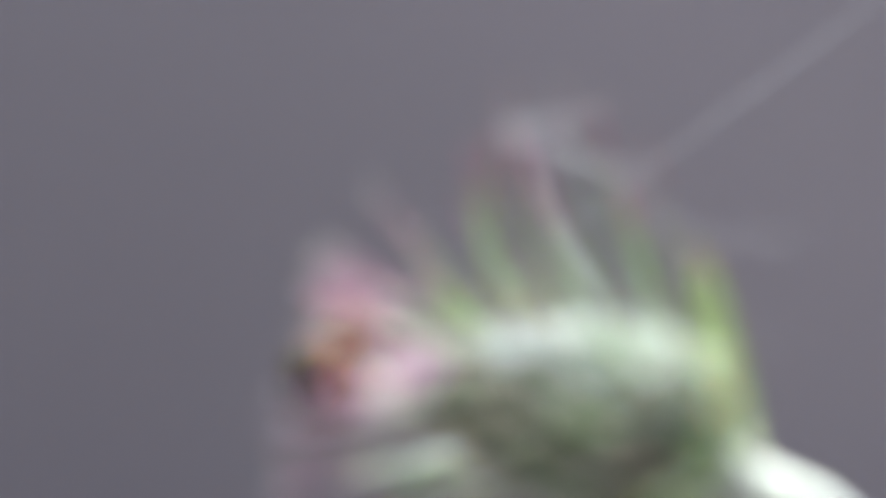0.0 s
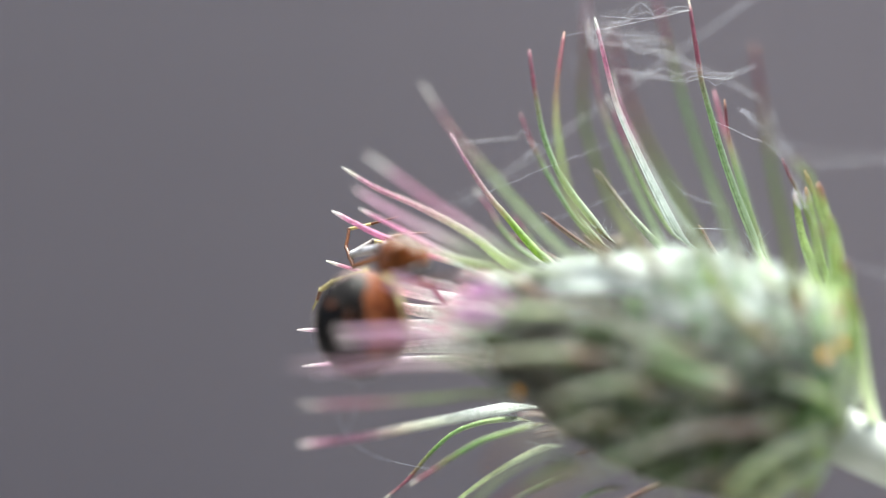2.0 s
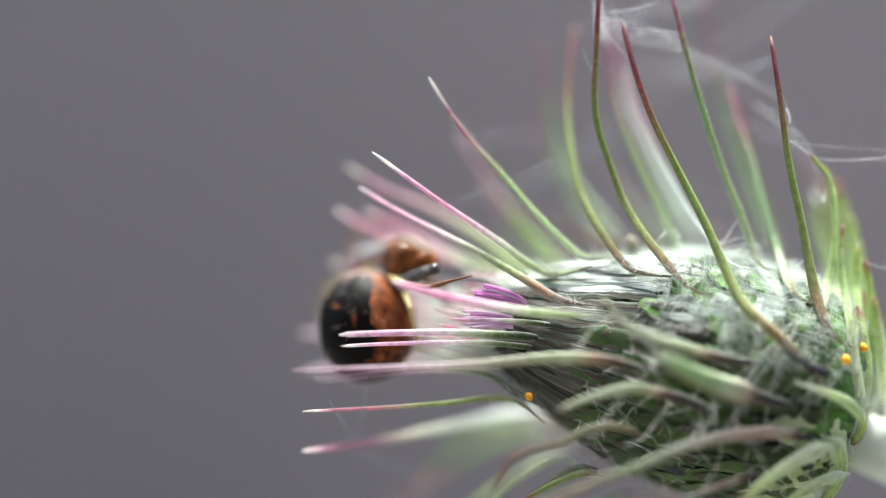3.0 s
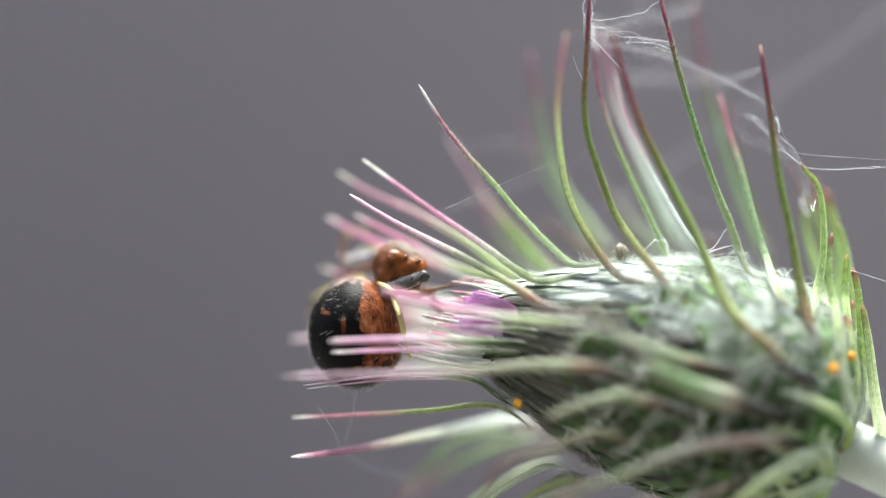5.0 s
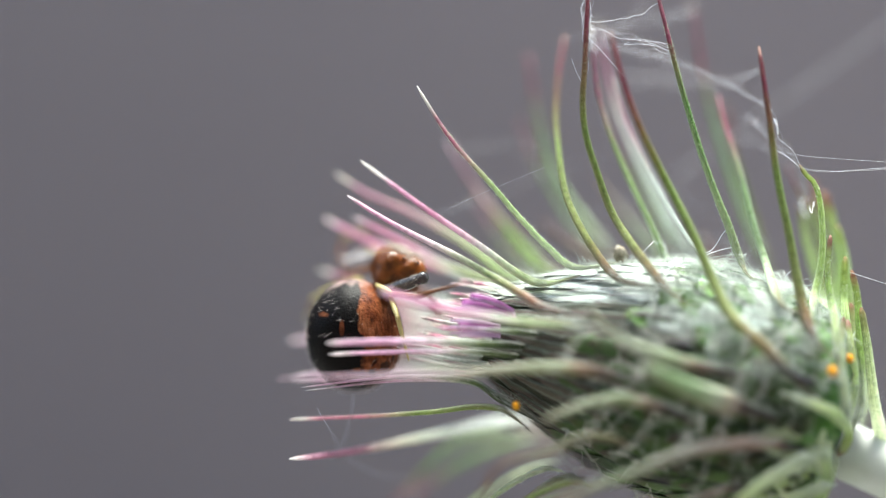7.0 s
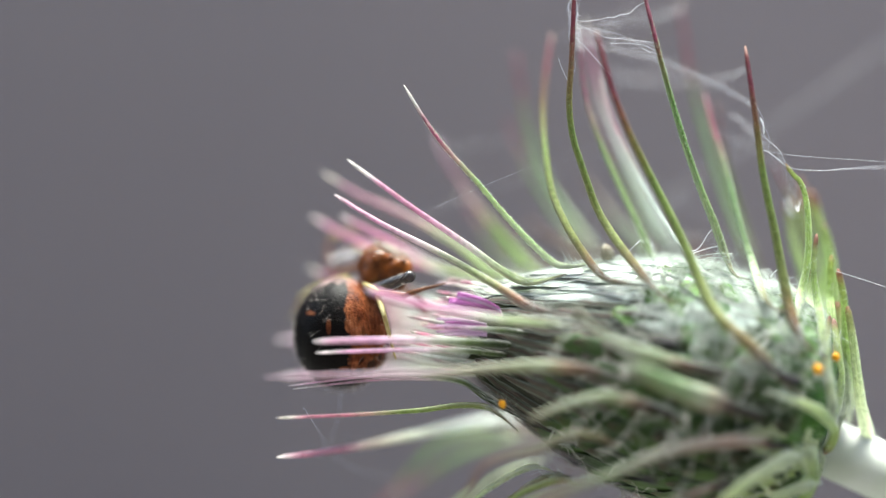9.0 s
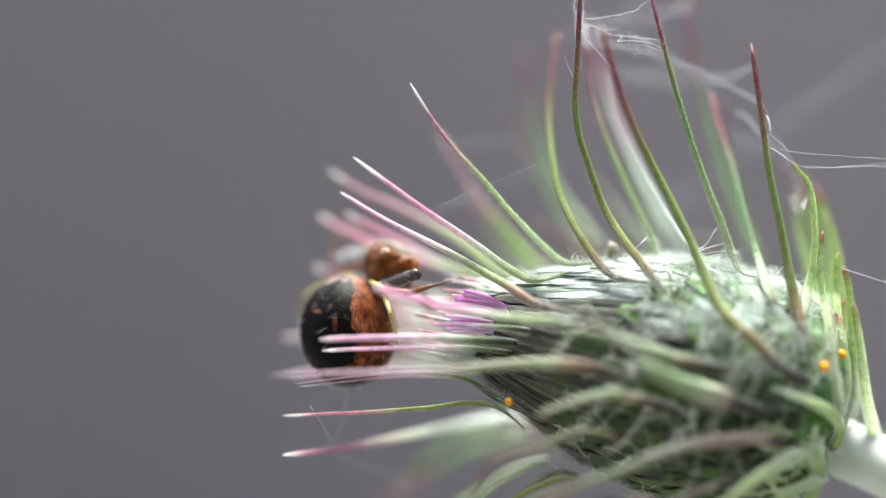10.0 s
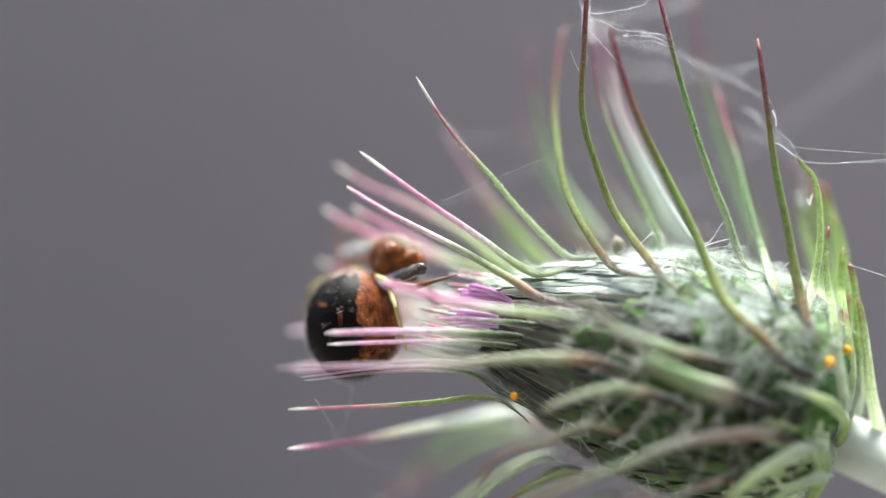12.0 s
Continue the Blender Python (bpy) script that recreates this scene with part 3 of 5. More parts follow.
def bract(ctrl, wide, material=GREEN_BLADE, foot=1.12, flat=0.62, down=0, slim=0.42, face=None, root=0.17, keel=None):
    """One bract: a broad foot on the bud that narrows into a long curved spine. down: bristles on its edges;
    keel: width and length, as shares, of the bare rib by which it clings to the bud."""
    bm = bmesh.new()
    pts = spline(ctrl, 26)
    mid = MOUTH + ALONG * max(0.0, min(LONG, (pts[0] - MOUTH).dot(ALONG)))
    out = (pts[0] - mid).normalized()
    if abs(out.dot((pts[-1] - pts[0]).normalized())) > 0.9:
        out = ALONG
    if face:
        out = Vector(face)
        flat = 0.3

    def half(t):
        body = 1.0 if t < 0.3 else 1 - (1 - slim) * ((t - 0.3) / 0.7) ** 0.95
        body += (foot - 1) * math.exp(-((t - 0.2) / 0.09) ** 2)
        grip = min(1.0, 0.14 + (t / root) ** 1.4)
        if keel:
            grip = min(1.0, 0.05 + t * 12) * (keel[0] + (1 - keel[0]) * max(0.0, min(1.0, (t / keel[1] - 0.75) / 0.6)) ** 1.3)
        return wide / 2 * body * min(1.0, 0.35 + ((1 - t) / 0.05) ** 0.7) * grip

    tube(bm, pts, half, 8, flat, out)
    if keel:
        uv = bm.loops.layers.uv.verify()
        for f in bm.faces:
            for loop in f.loops:
                v = loop[uv].uv[1]
                loop[uv].uv[1] = 0.28 * v / keel[1] if v < keel[1] else 0.28 + 0.72 * (v - keel[1]) / (1 - keel[1])
    for _ in range(2 * down):
        t = random.uniform(keel[1] * 1.2 if keel else 0.02, 0.85)
        k = min(25, int(t * 26))
        p = pts[k].lerp(pts[k + 1], t * 26 - k)
        tangent = (pts[k + 1] - pts[k]).normalized()
        side = Matrix.Rotation(random.uniform(0, 6.28), 3, tangent) @ tangent.cross(out).normalized()
        hair(bm, p + side * half(t) * 0.7, side + tangent * random.uniform(0.4, 1.2), random.uniform(0.04, 0.095), 0.019, 0.3, (0.0, 0.25))
    if down >= 30 and not keel:
        AXILS.append((pts[3], pts[4], (pts[7] - pts[4]).normalized()))
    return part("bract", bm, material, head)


def scale(s, turn, long, wide, lift, material=SCALE):
    """One base scale lying on the bud, its point towards the mouth."""
    bm = bmesh.new()
    n = 11
    pts = [skin(s - long / LONG * k / n, turn + 2 * noise.noise(Vector((s * 9, turn, k))), 0.05 + lift * (k / n) ** 1.5) for k in range(n + 1)]
    tube(bm, pts, lambda t: wide / 2 * max(0.04, 1.3 * (0.6 + 0.8 * t) * (1 - min(t, 0.999)) ** 0.6), 10, 0.14, radial(turn))
    return part("scale", bm, material, head)


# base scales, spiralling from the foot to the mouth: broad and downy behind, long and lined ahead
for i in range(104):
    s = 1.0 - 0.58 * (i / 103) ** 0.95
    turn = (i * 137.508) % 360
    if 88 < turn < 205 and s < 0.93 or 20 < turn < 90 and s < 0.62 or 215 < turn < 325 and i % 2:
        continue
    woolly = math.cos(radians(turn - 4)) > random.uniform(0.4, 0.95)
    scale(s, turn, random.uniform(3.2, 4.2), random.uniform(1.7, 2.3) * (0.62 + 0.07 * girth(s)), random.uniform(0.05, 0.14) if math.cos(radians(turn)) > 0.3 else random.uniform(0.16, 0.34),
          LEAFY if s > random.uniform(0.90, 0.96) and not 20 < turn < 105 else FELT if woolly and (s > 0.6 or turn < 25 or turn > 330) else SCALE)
# smaller ones in slanting rows down the near flank and the under side, shade painted into their dark green
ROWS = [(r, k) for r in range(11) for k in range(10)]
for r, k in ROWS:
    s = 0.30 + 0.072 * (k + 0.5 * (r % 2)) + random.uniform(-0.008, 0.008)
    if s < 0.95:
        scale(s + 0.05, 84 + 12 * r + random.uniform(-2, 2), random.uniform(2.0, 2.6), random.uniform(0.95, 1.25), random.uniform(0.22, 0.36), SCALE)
# long pale strips combed towards the mouth over the upper side
for i in range(190):
    turn = (i * 47.3) % 136 - 70
    s, long = 1.0 - 0.62 * ((i * 0.618) % 1.0), random.uniform(5.4, 8.4)
    if turn > 46:
        long = min(long, (s - 0.40) * LONG)
    if long > 1.5:
        scale(s, turn, long, random.uniform(0.35, 0.6) if turn > 46 else random.uniform(0.5, 0.95), random.uniform(0.10, 0.24), STRIPED if i % 4 else FELT)
# bare green patches that show through the wool
for i in range(18):
    scale(random.uniform(0.42, 0.95), random.uniform(34, 84), random.uniform(1.4, 2.4), random.uniform(0.9, 1.5), random.uniform(0.22, 0.34), PATCH)
for i in range(44):
    turn = (i * 137.508) % 360
    scale(random.uniform(0.93, 0.995), turn, random.uniform(1.8, 3.0), random.uniform(1.3, 1.9), random.uniform(0.1, 0.4), PATCH if 20 < turn < 112 else LEAFY)
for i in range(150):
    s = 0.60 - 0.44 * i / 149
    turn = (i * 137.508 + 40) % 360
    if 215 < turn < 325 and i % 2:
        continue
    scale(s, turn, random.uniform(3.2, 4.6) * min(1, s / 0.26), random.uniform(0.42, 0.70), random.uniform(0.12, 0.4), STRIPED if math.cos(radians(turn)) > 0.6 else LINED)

# upper bracts, from the mouth to the foot
bract([(7.22, -0.42, -1.75), (5.97, -0.67, -1.89), (5.12, -0.57, -1.47), (4.25, 0.17, -1.54), (3.00, 1.46, -1.61), (1.64, 3.05, -1.69), (0.15, 4.69, -1.76), (-0.72, 5.92, -1.83), (-1.54, 7.26, -1.90)], 0.40, DOWNY_BLADE, down=420)
bract([(5.57, -1.01, -2.34), (4.22, -1.36, -2.26), (3.49, -1.26, -1.80), (2.62, -0.77, -2.00), (1.63, -0.02, -2.20), (0.39, 0.84, -2.40), (-0.96, 1.75, -2.60), (-2.31, 2.73, -2.80), (-3.97, 3.95, -3.00)], 0.43, PINK_BLADE, down=160)
bract([(5.01, -1.43, 1.60), (3.76, -1.31, 2.40), (2.47, -0.95, 2.53), (0.93, 0.23, 2.67), (-0.62, 1.16, 2.80), (-2.17, 1.94, 2.93), (-3.73, 2.61, 3.07), (-5.34, 3.60, 3.20)], 0.50, LEAF_TO_PINK, down=160)
bract([(5.97, -2.69, -4.06), (4.89, -2.65, -3.90), (3.92, -2.41, -3.70), (2.96, -1.79, -3.20), (1.75, -1.06, -2.60), (0.15, -0.15, -2.20), (-2.08, 0.97, -1.80), (-3.33, 1.67, -1.40), (-4.59, 2.47, -1.00)], 0.40, ROSE_BLADE, down=60)
bract([(3.08, -1.50, 1.20), (1.69, -1.20, 1.60), (-0.10, -0.64, 1.80), (-1.77, 0.23, 2.00), (-3.18, 0.95, 2.20), (-4.48, 1.62, 2.40)], 0.45, PINK_BLADE, down=20)
bract([(2.99, -1.83, 2.60), (1.45, -1.32, 2.90), (-0.62, -0.62, 3.12), (-3.22, 0.23, 3.35), (-4.65, 0.91, 3.57), (-5.83, 1.54, 3.80)], 0.54, PINK_BLADE, down=20)
bract([(3.74, -2.03, 2.00), (2.47, -1.65, 2.40), (0.93, -1.19, 2.60), (-0.62, -0.75, 2.80), (-1.53, -0.49, 3.00), (-2.18, -0.23, 3.20)], 0.46, PALE_BLADE, down=10)
bract([(6.65, -3.23, -4.80), (4.24, -3.06, -5.00), (2.30, -2.86, -5.30), (0.38, -2.51, -5.53), (-1.53, -2.08, -5.77), (-3.08, -1.60, -6.00)], 0.42, PINK_BLADE, down=40, slim=0.75, root=0.4)
bract([(8.91, -1.48, -3.77), (7.96, -1.39, -3.47), (7.13, -1.13, -2.98), (6.44, -0.27, -2.30), (5.65, 1.02, -1.80), (5.02, 2.52, -1.00), (4.76, 4.31, 0.00), (4.66, 6.14, 1.20), (4.83, 7.99, 2.20), (5.16, 9.92, 3.20)], 0.38, OLIVE_BLADE, down=160)
bract([(10.66, -2.25, -4.49), (9.94, -2.15, -4.44), (9.26, -1.63, -3.96), (8.47, -0.59, -3.20), (7.65, 0.57, -2.60), (6.90, 1.88, -2.10), (6.32, 3.48, -2.25), (5.84, 4.95, -2.40), (5.67, 6.43, -2.40), (5.77, 8.16, -2.40), (5.87, 10.62, -2.40), (5.97, 12.35, -2.40)], 0.40, OLIVE_BLADE, down=260)
bract([(9.78, -1.20, -3.54), (9.59, -0.53, -0.40), (9.09, 0.65, 0.00), (8.43, 2.09, 0.17), (7.73, 3.61, 0.33), (7.03, 5.34, 0.50), (6.56, 6.99, 0.67), (6.37, 8.40, 0.83), (6.20, 10.19, 1.00)], 0.36, DOWNY_BLADE, down=260)
bract([(15.77, -6.52, -5.10), (14.65, -5.54, -5.41), (13.42, -4.19, -5.60), (12.15, -3.05, -5.20), (11.55, -2.15, -4.60), (10.95, -0.66, -4.00), (10.26, 1.00, -3.60), (9.20, 3.16, -3.20), (8.32, 4.85, -3.55), (7.68, 6.30, -3.90), (7.17, 7.78, -4.25), (6.72, 9.44, -4.60)], 0.46, OLIVE_BLADE, down=40)
bract([(13.31, -1.21, -2.58), (11.90, -1.10, -3.09), (11.28, -0.71, -2.54), (10.83, 0.02, -1.60), (10.10, 1.13, -0.80), (9.22, 2.80, 0.00), (8.39, 4.59, 0.73), (7.76, 6.15, 1.47), (7.35, 7.99, 2.20)], 0.22, PALE_BLADE, down=20)
bract([(13.57, -1.26, -2.53), (12.90, -1.06, -2.56), (12.63, -0.35, -1.70), (12.11, 1.14, -1.70), (11.56, 2.51, -1.70), (10.94, 4.24, -1.70), (10.32, 6.23, -1.70), (9.77, 8.21, -1.70), (9.43, 9.58, -1.70), (9.08, 10.94, -1.70), (8.78, 12.18, -1.70)], 0.42, GREEN_BLADE, down=420)
bract([(15.39, -2.71, -3.59), (14.62, -2.55, -3.87), (14.05, -2.05, -3.51), (13.81, -0.47, -1.20), (13.33, 1.28, -0.56), (12.93, 3.18, 0.08), (12.57, 4.64, 0.72), (12.29, 5.76, 1.36), (12.05, 7.08, 2.00)], 0.42, MINT_BLADE, down=60)
bract([(16.65, -4.54, -4.08), (15.98, -4.28, -4.51), (15.44, -3.61, -4.37), (15.13, -2.42, -3.51), (14.84, -0.71, -3.10), (14.56, 0.88, -3.00), (14.22, 2.48, -2.96), (13.98, 3.83, -2.92), (13.79, 5.42, -2.88), (13.55, 7.14, -2.84), (13.29, 8.92, -2.80)], 0.46, OLIVE_BLADE, down=120)
bract([(15.44, -2.90, -3.69), (15.87, -1.83, -1.90), (16.20, -0.47, -1.50), (16.24, 0.89, -1.56), (16.14, 2.13, -1.62), (15.88, 3.00, -1.68), (15.47, 3.42, -1.74), (15.19, 3.84, -1.80)], 0.38, LEAF_BLADE, down=220, slim=0.5, face=(0,0,-1))
bract([(17.08, -2.03, 2.00), (16.81, -0.23, 2.30), (16.50, 1.19, 2.60), (16.06, 2.35, 2.80), (15.67, 3.18, 3.00), (15.36, 3.96, 3.20)], 0.36, OLIVE_BLADE, down=20)
bract([(17.64, -5.57, 1.00), (17.52, -3.80, 1.40), (17.60, -2.02, 1.60), (17.56, -0.49, 1.80), (17.30, 1.18, 2.10), (16.93, 2.80, 2.40)], 0.66, LEAF_BLADE, down=140, slim=0.5, face=(0,0,-1))
bract([(17.74, -6.24, -0.60), (17.39, -4.67, -2.15), (17.23, -2.95, -1.74), (17.29, -1.72, -0.90), (17.33, -0.17, -1.00)], 0.52, LEAF_BLADE, down=140, slim=0.5, face=(0,0,-1))
bract([(17.96, -7.25, -0.50), (18.03, -5.73, -0.80), (18.02, -4.22, -1.00), (17.91, -2.59, -1.10), (17.78, -1.60, -1.15), (17.57, -0.77, -1.20)], 0.50, LEAF_BLADE, down=140, slim=0.5, face=(0,0,-1))
bract([(19.40, -9.07, 0.30), (19.00, -8.01, -0.40), (18.65, -6.84, -1.00), (18.42, -5.45, -1.30), (18.26, -4.20, -1.40), (18.11, -3.26, -1.40), (17.96, -2.41, -1.40)], 0.56, WOOLLY_LEAF, down=260, slim=0.5, face=(0,0,-1))
bract([(16.61, -4.83, -4.00), (16.57, -3.40, -3.35), (16.50, -1.95, -2.20), (16.40, -0.72, -2.00), (16.59, 0.77, -1.60)], 0.40, LEAF_BLADE, down=140, slim=0.5, face=(0,0,-1))
bract([(17.85, -5.03, 0.40), (17.80, -3.01, 0.60), (17.76, -1.24, 0.80), (17.59, 0.15, 1.00), (17.31, 1.25, 1.20)], 0.50, LEAF_BLADE, down=140, slim=0.5, face=(0,0,-1))
bract([(18.28, -7.70, 0.60), (18.44, -6.54, 0.30), (18.45, -5.02, 0.20), (18.30, -3.51, 0.20), (17.99, -1.99, 0.20)], 0.62, WOOLLY_LEAF, down=140, slim=0.5, face=(0.4,0,-1))
bract([(16.66, -7.48, -3.70), (17.21, -6.91, -2.70), (17.47, -5.69, -2.46), (17.33, -4.39, -2.84), (17.27, -2.94, -2.00)], 0.55, LEAF_BLADE, down=140, slim=0.5, face=(0.2,0,-1))
bract([(17.03, -7.32, -3.20), (16.86, -6.29, -3.99), (16.68, -5.07, -4.22), (16.71, -3.87, -3.67), (17.00, -2.80, -2.80)], 0.50, WOOLLY_LEAF, down=140, slim=0.5, face=(0.3,0,-1))
bract([(17.63, -7.96, -1.00), (17.84, -6.45, -1.20), (17.87, -4.97, -1.00), (17.79, -3.48, -0.60), (17.67, -2.23, -0.40)], 0.70, WOOLLY_LEAF, down=140, slim=0.5, face=(0.4,0,-1))
bract([(13.81, -5.90, -5.86), (15.16, -6.35, -5.59), (16.33, -6.92, -4.83), (17.02, -7.67, -3.70), (16.99, -8.23, -3.40), (16.68, -8.78, -3.20)], 0.80, LEAF_BLADE, down=80, slim=0.5, root=0.6, face=(0.3,0.3,-1))
bract([(15.41, -8.24, -5.13), (15.91, -8.97, -4.41), (16.11, -9.80, -3.70), (15.80, -10.65, -3.50), (15.24, -11.49, -3.30)], 0.80, LEAF_BLADE, down=60, slim=0.5, face=(0.3,0,-1))
bract([(16.57, -8.29, -3.32), (16.71, -9.15, -2.40), (16.55, -9.90, -2.20), (16.03, -10.66, -2.00)], 0.34, WOOLLY_LEAF, down=140, slim=0.5, face=(0.5,0,-1))
bract([(18.61, -7.81, 1.40), (18.45, -5.08, 2.40), (17.96, -2.19, 3.00), (17.52, 0.57, 3.30), (16.48, 3.40, 3.60)], 0.58, LEAF_BLADE, slim=0.5, face=(0.4,0,-1))
bract([(18.47, -7.16, 1.20), (18.05, -4.54, 2.20), (17.42, -1.86, 3.00), (16.94, 0.57, 3.40), (16.56, 2.61, 3.80)], 0.60, LEAF_BLADE, slim=0.5, face=(0.4,0,-1))
bract([(17.80, -4.53, 2.00), (16.98, -1.86, 2.80), (16.33, 0.30, 3.30), (16.05, 2.34, 3.80)], 0.60, LEAF_BLADE, slim=0.5, face=(0.3,0,-1))
# bracts on the far side, above
bract([(11.69, -0.60, 3.40), (10.95, 0.04, 4.00), (10.31, 0.95, 4.30), (9.21, 3.16, 4.45), (8.20, 5.37, 4.60), (7.68, 6.72, 4.75), (7.26, 8.35, 4.90), (6.90, 9.92, 5.05), (6.69, 10.80, 5.20)], 0.48, PALE_BLADE, down=30)
bract([(11.24, -0.13, 5.60), (10.59, 0.38, 6.20), (9.97, 1.29, 6.60), (9.22, 2.65, 6.80), (8.56, 4.19, 7.00), (7.97, 5.74, 7.20), (7.42, 7.17, 7.40)], 0.28, DOWNY_BLADE, down=20)
bract([(15.09, -1.35, 3.60), (14.58, -0.77, 4.20), (14.04, 0.57, 4.50), (13.44, 2.13, 4.62), (12.83, 3.89, 4.73), (12.26, 5.86, 4.85), (11.79, 7.67, 4.97), (11.54, 9.30, 5.08), (11.20, 11.60, 5.20)], 0.44, MINT_BLADE, down=40)
bract([(14.96, -1.09, 4.00), (14.50, -0.02, 4.60), (13.88, 2.09, 5.00), (13.34, 3.90, 5.13), (13.06, 5.25, 5.27), (12.92, 6.86, 5.40)], 0.34, OLIVE_BLADE, down=20)
bract([(5.41, -1.27, 2.80), (4.77, -1.06, 3.40), (3.99, -0.53, 3.80), (3.21, 0.33, 4.20), (2.42, 1.30, 4.60), (1.65, 2.22, 5.00), (0.95, 3.26, 5.40), (0.28, 4.42, 5.90), (-0.20, 5.33, 6.30)], 0.44, GREEN_TO_PINK, down=40)
bract([(4.50, -1.16, 5.60), (3.83, -0.75, 6.60), (2.93, -0.06, 7.20), (2.20, 0.82, 7.47), (1.63, 1.77, 7.73), (0.95, 2.69, 8.00)], 0.24, DOWNY_BLADE, down=20)
bract([(7.47, -0.41, 5.00), (6.77, 0.24, 6.00), (5.95, 1.12, 6.60), (5.19, 2.20, 6.76), (4.55, 3.28, 6.92), (3.99, 4.37, 7.08), (3.57, 5.29, 7.24), (3.20, 6.32, 7.40)], 0.32, MINT_BLADE, down=20)
bract([(7.85, -0.27, 3.60), (7.10, 0.40, 4.40), (6.27, 1.45, 4.80), (5.53, 2.43, 5.07), (4.85, 3.63, 5.33), (4.27, 5.15, 5.60), (3.95, 6.80, 5.87), (3.75, 8.17, 6.13), (3.60, 9.34, 6.40)], 0.42, MINT_BLADE, down=40)
bract([(4.98, -1.02, 7.50), (4.19, -0.48, 8.80), (3.55, 0.48, 9.40), (2.80, 1.45, 9.80)], 0.28, DOWNY_BLADE, down=10)
# under side, far
bract([(3.65, -8.42, 3.60), (2.73, -8.37, 4.60), (1.23, -8.56, 4.88), (-0.15, -9.12, 5.16), (-1.39, -10.27, 5.44), (-2.36, -11.42, 5.72), (-3.75, -12.56, 6.00)], 0.30, GREEN_BLADE, down=60)
bract([(4.49, -8.66, 5.60), (3.76, -8.83, 6.40), (2.69, -9.13, 6.60), (1.27, -9.59, 6.80), (-0.09, -10.35, 7.00), (-1.14, -11.07, 7.20), (-2.28, -11.80, 7.40)], 0.34, GREEN_BLADE, down=60)
bract([(5.11, -9.50, 2.40), (4.21, -9.59, 3.00), (2.89, -10.19, 3.20), (1.43, -11.11, 3.40), (0.23, -12.03, 3.60), (-0.97, -13.19, 3.80)], 0.36, WOOLLY_LEAF, down=40, slim=0.5)
bract([(5.84, -10.67, 1.40), (4.81, -10.97, 1.80), (3.51, -11.52, 2.07), (2.46, -12.17, 2.33), (1.41, -13.07, 2.60)], 0.44, WHITE_GREEN, down=20)
bract([(7.93, -11.31, 1.40), (6.91, -11.45, 1.80), (5.88, -11.90, 2.20), (4.58, -12.81, 2.60)], 0.44, WHITE_GREEN, down=20)
bract([(4.99, -9.66, -1.60), (4.25, -9.46, -1.60), (3.51, -9.73, -1.30), (2.59, -10.25, -1.10), (1.65, -10.97, -0.90), (0.40, -12.25, -0.60)], 0.36, WOOLLY_LEAF, down=200, slim=0.5)
bract([(5.79, -9.78, -3.00), (4.93, -9.74, -2.90), (4.20, -10.00, -2.80), (3.47, -10.51, -2.60), (2.61, -11.19, -2.40)], 0.36, DIM_BLADE, down=60)
# the two long ones below the mouth
bract([(3.47, -7.85, -2.60), (2.79, -7.25, -2.40), (2.08, -6.83, -2.00), (0.89, -6.77, -1.80), (-0.59, -6.95, -2.08), (-2.07, -7.05, -2.36), (-3.54, -7.13, -2.64), (-5.50, -7.19, -2.92), (-7.02, -7.24, -3.20)], 0.34, ROSE_GREEN, down=60)
bract([(4.38, -7.84, 5.40), (2.92, -7.80, 4.80), (1.72, -7.92, 3.80), (0.15, -8.16, 2.80), (-1.64, -8.45, 1.80), (-3.40, -8.75, 0.80), (-5.38, -9.00, -0.20), (-7.15, -9.12, -1.20)], 0.78, CHALKY_BLADE, down=160, face=(0,1,-0.8))
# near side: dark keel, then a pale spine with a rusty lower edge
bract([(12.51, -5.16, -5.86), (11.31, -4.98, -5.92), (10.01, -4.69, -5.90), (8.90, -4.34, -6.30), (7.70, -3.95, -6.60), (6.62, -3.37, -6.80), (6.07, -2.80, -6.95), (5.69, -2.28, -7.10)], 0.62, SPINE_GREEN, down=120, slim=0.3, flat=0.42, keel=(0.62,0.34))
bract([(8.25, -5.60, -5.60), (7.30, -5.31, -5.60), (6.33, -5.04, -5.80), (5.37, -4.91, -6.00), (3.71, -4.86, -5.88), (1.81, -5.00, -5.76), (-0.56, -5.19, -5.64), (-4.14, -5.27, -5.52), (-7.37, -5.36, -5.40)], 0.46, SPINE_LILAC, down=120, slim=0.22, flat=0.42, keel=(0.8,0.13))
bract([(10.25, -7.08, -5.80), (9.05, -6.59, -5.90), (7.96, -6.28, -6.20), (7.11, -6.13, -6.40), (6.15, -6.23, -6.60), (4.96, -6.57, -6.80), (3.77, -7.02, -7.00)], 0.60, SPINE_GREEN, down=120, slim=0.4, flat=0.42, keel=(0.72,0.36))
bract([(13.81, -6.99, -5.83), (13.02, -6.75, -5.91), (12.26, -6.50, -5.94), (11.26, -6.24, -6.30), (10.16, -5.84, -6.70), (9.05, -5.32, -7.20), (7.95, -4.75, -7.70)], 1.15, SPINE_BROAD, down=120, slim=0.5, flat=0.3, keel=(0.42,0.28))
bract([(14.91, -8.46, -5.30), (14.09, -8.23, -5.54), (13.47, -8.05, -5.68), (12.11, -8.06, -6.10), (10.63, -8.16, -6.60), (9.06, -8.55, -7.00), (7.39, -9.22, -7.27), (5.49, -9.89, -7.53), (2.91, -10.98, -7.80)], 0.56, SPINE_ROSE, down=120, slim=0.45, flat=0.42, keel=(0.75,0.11))
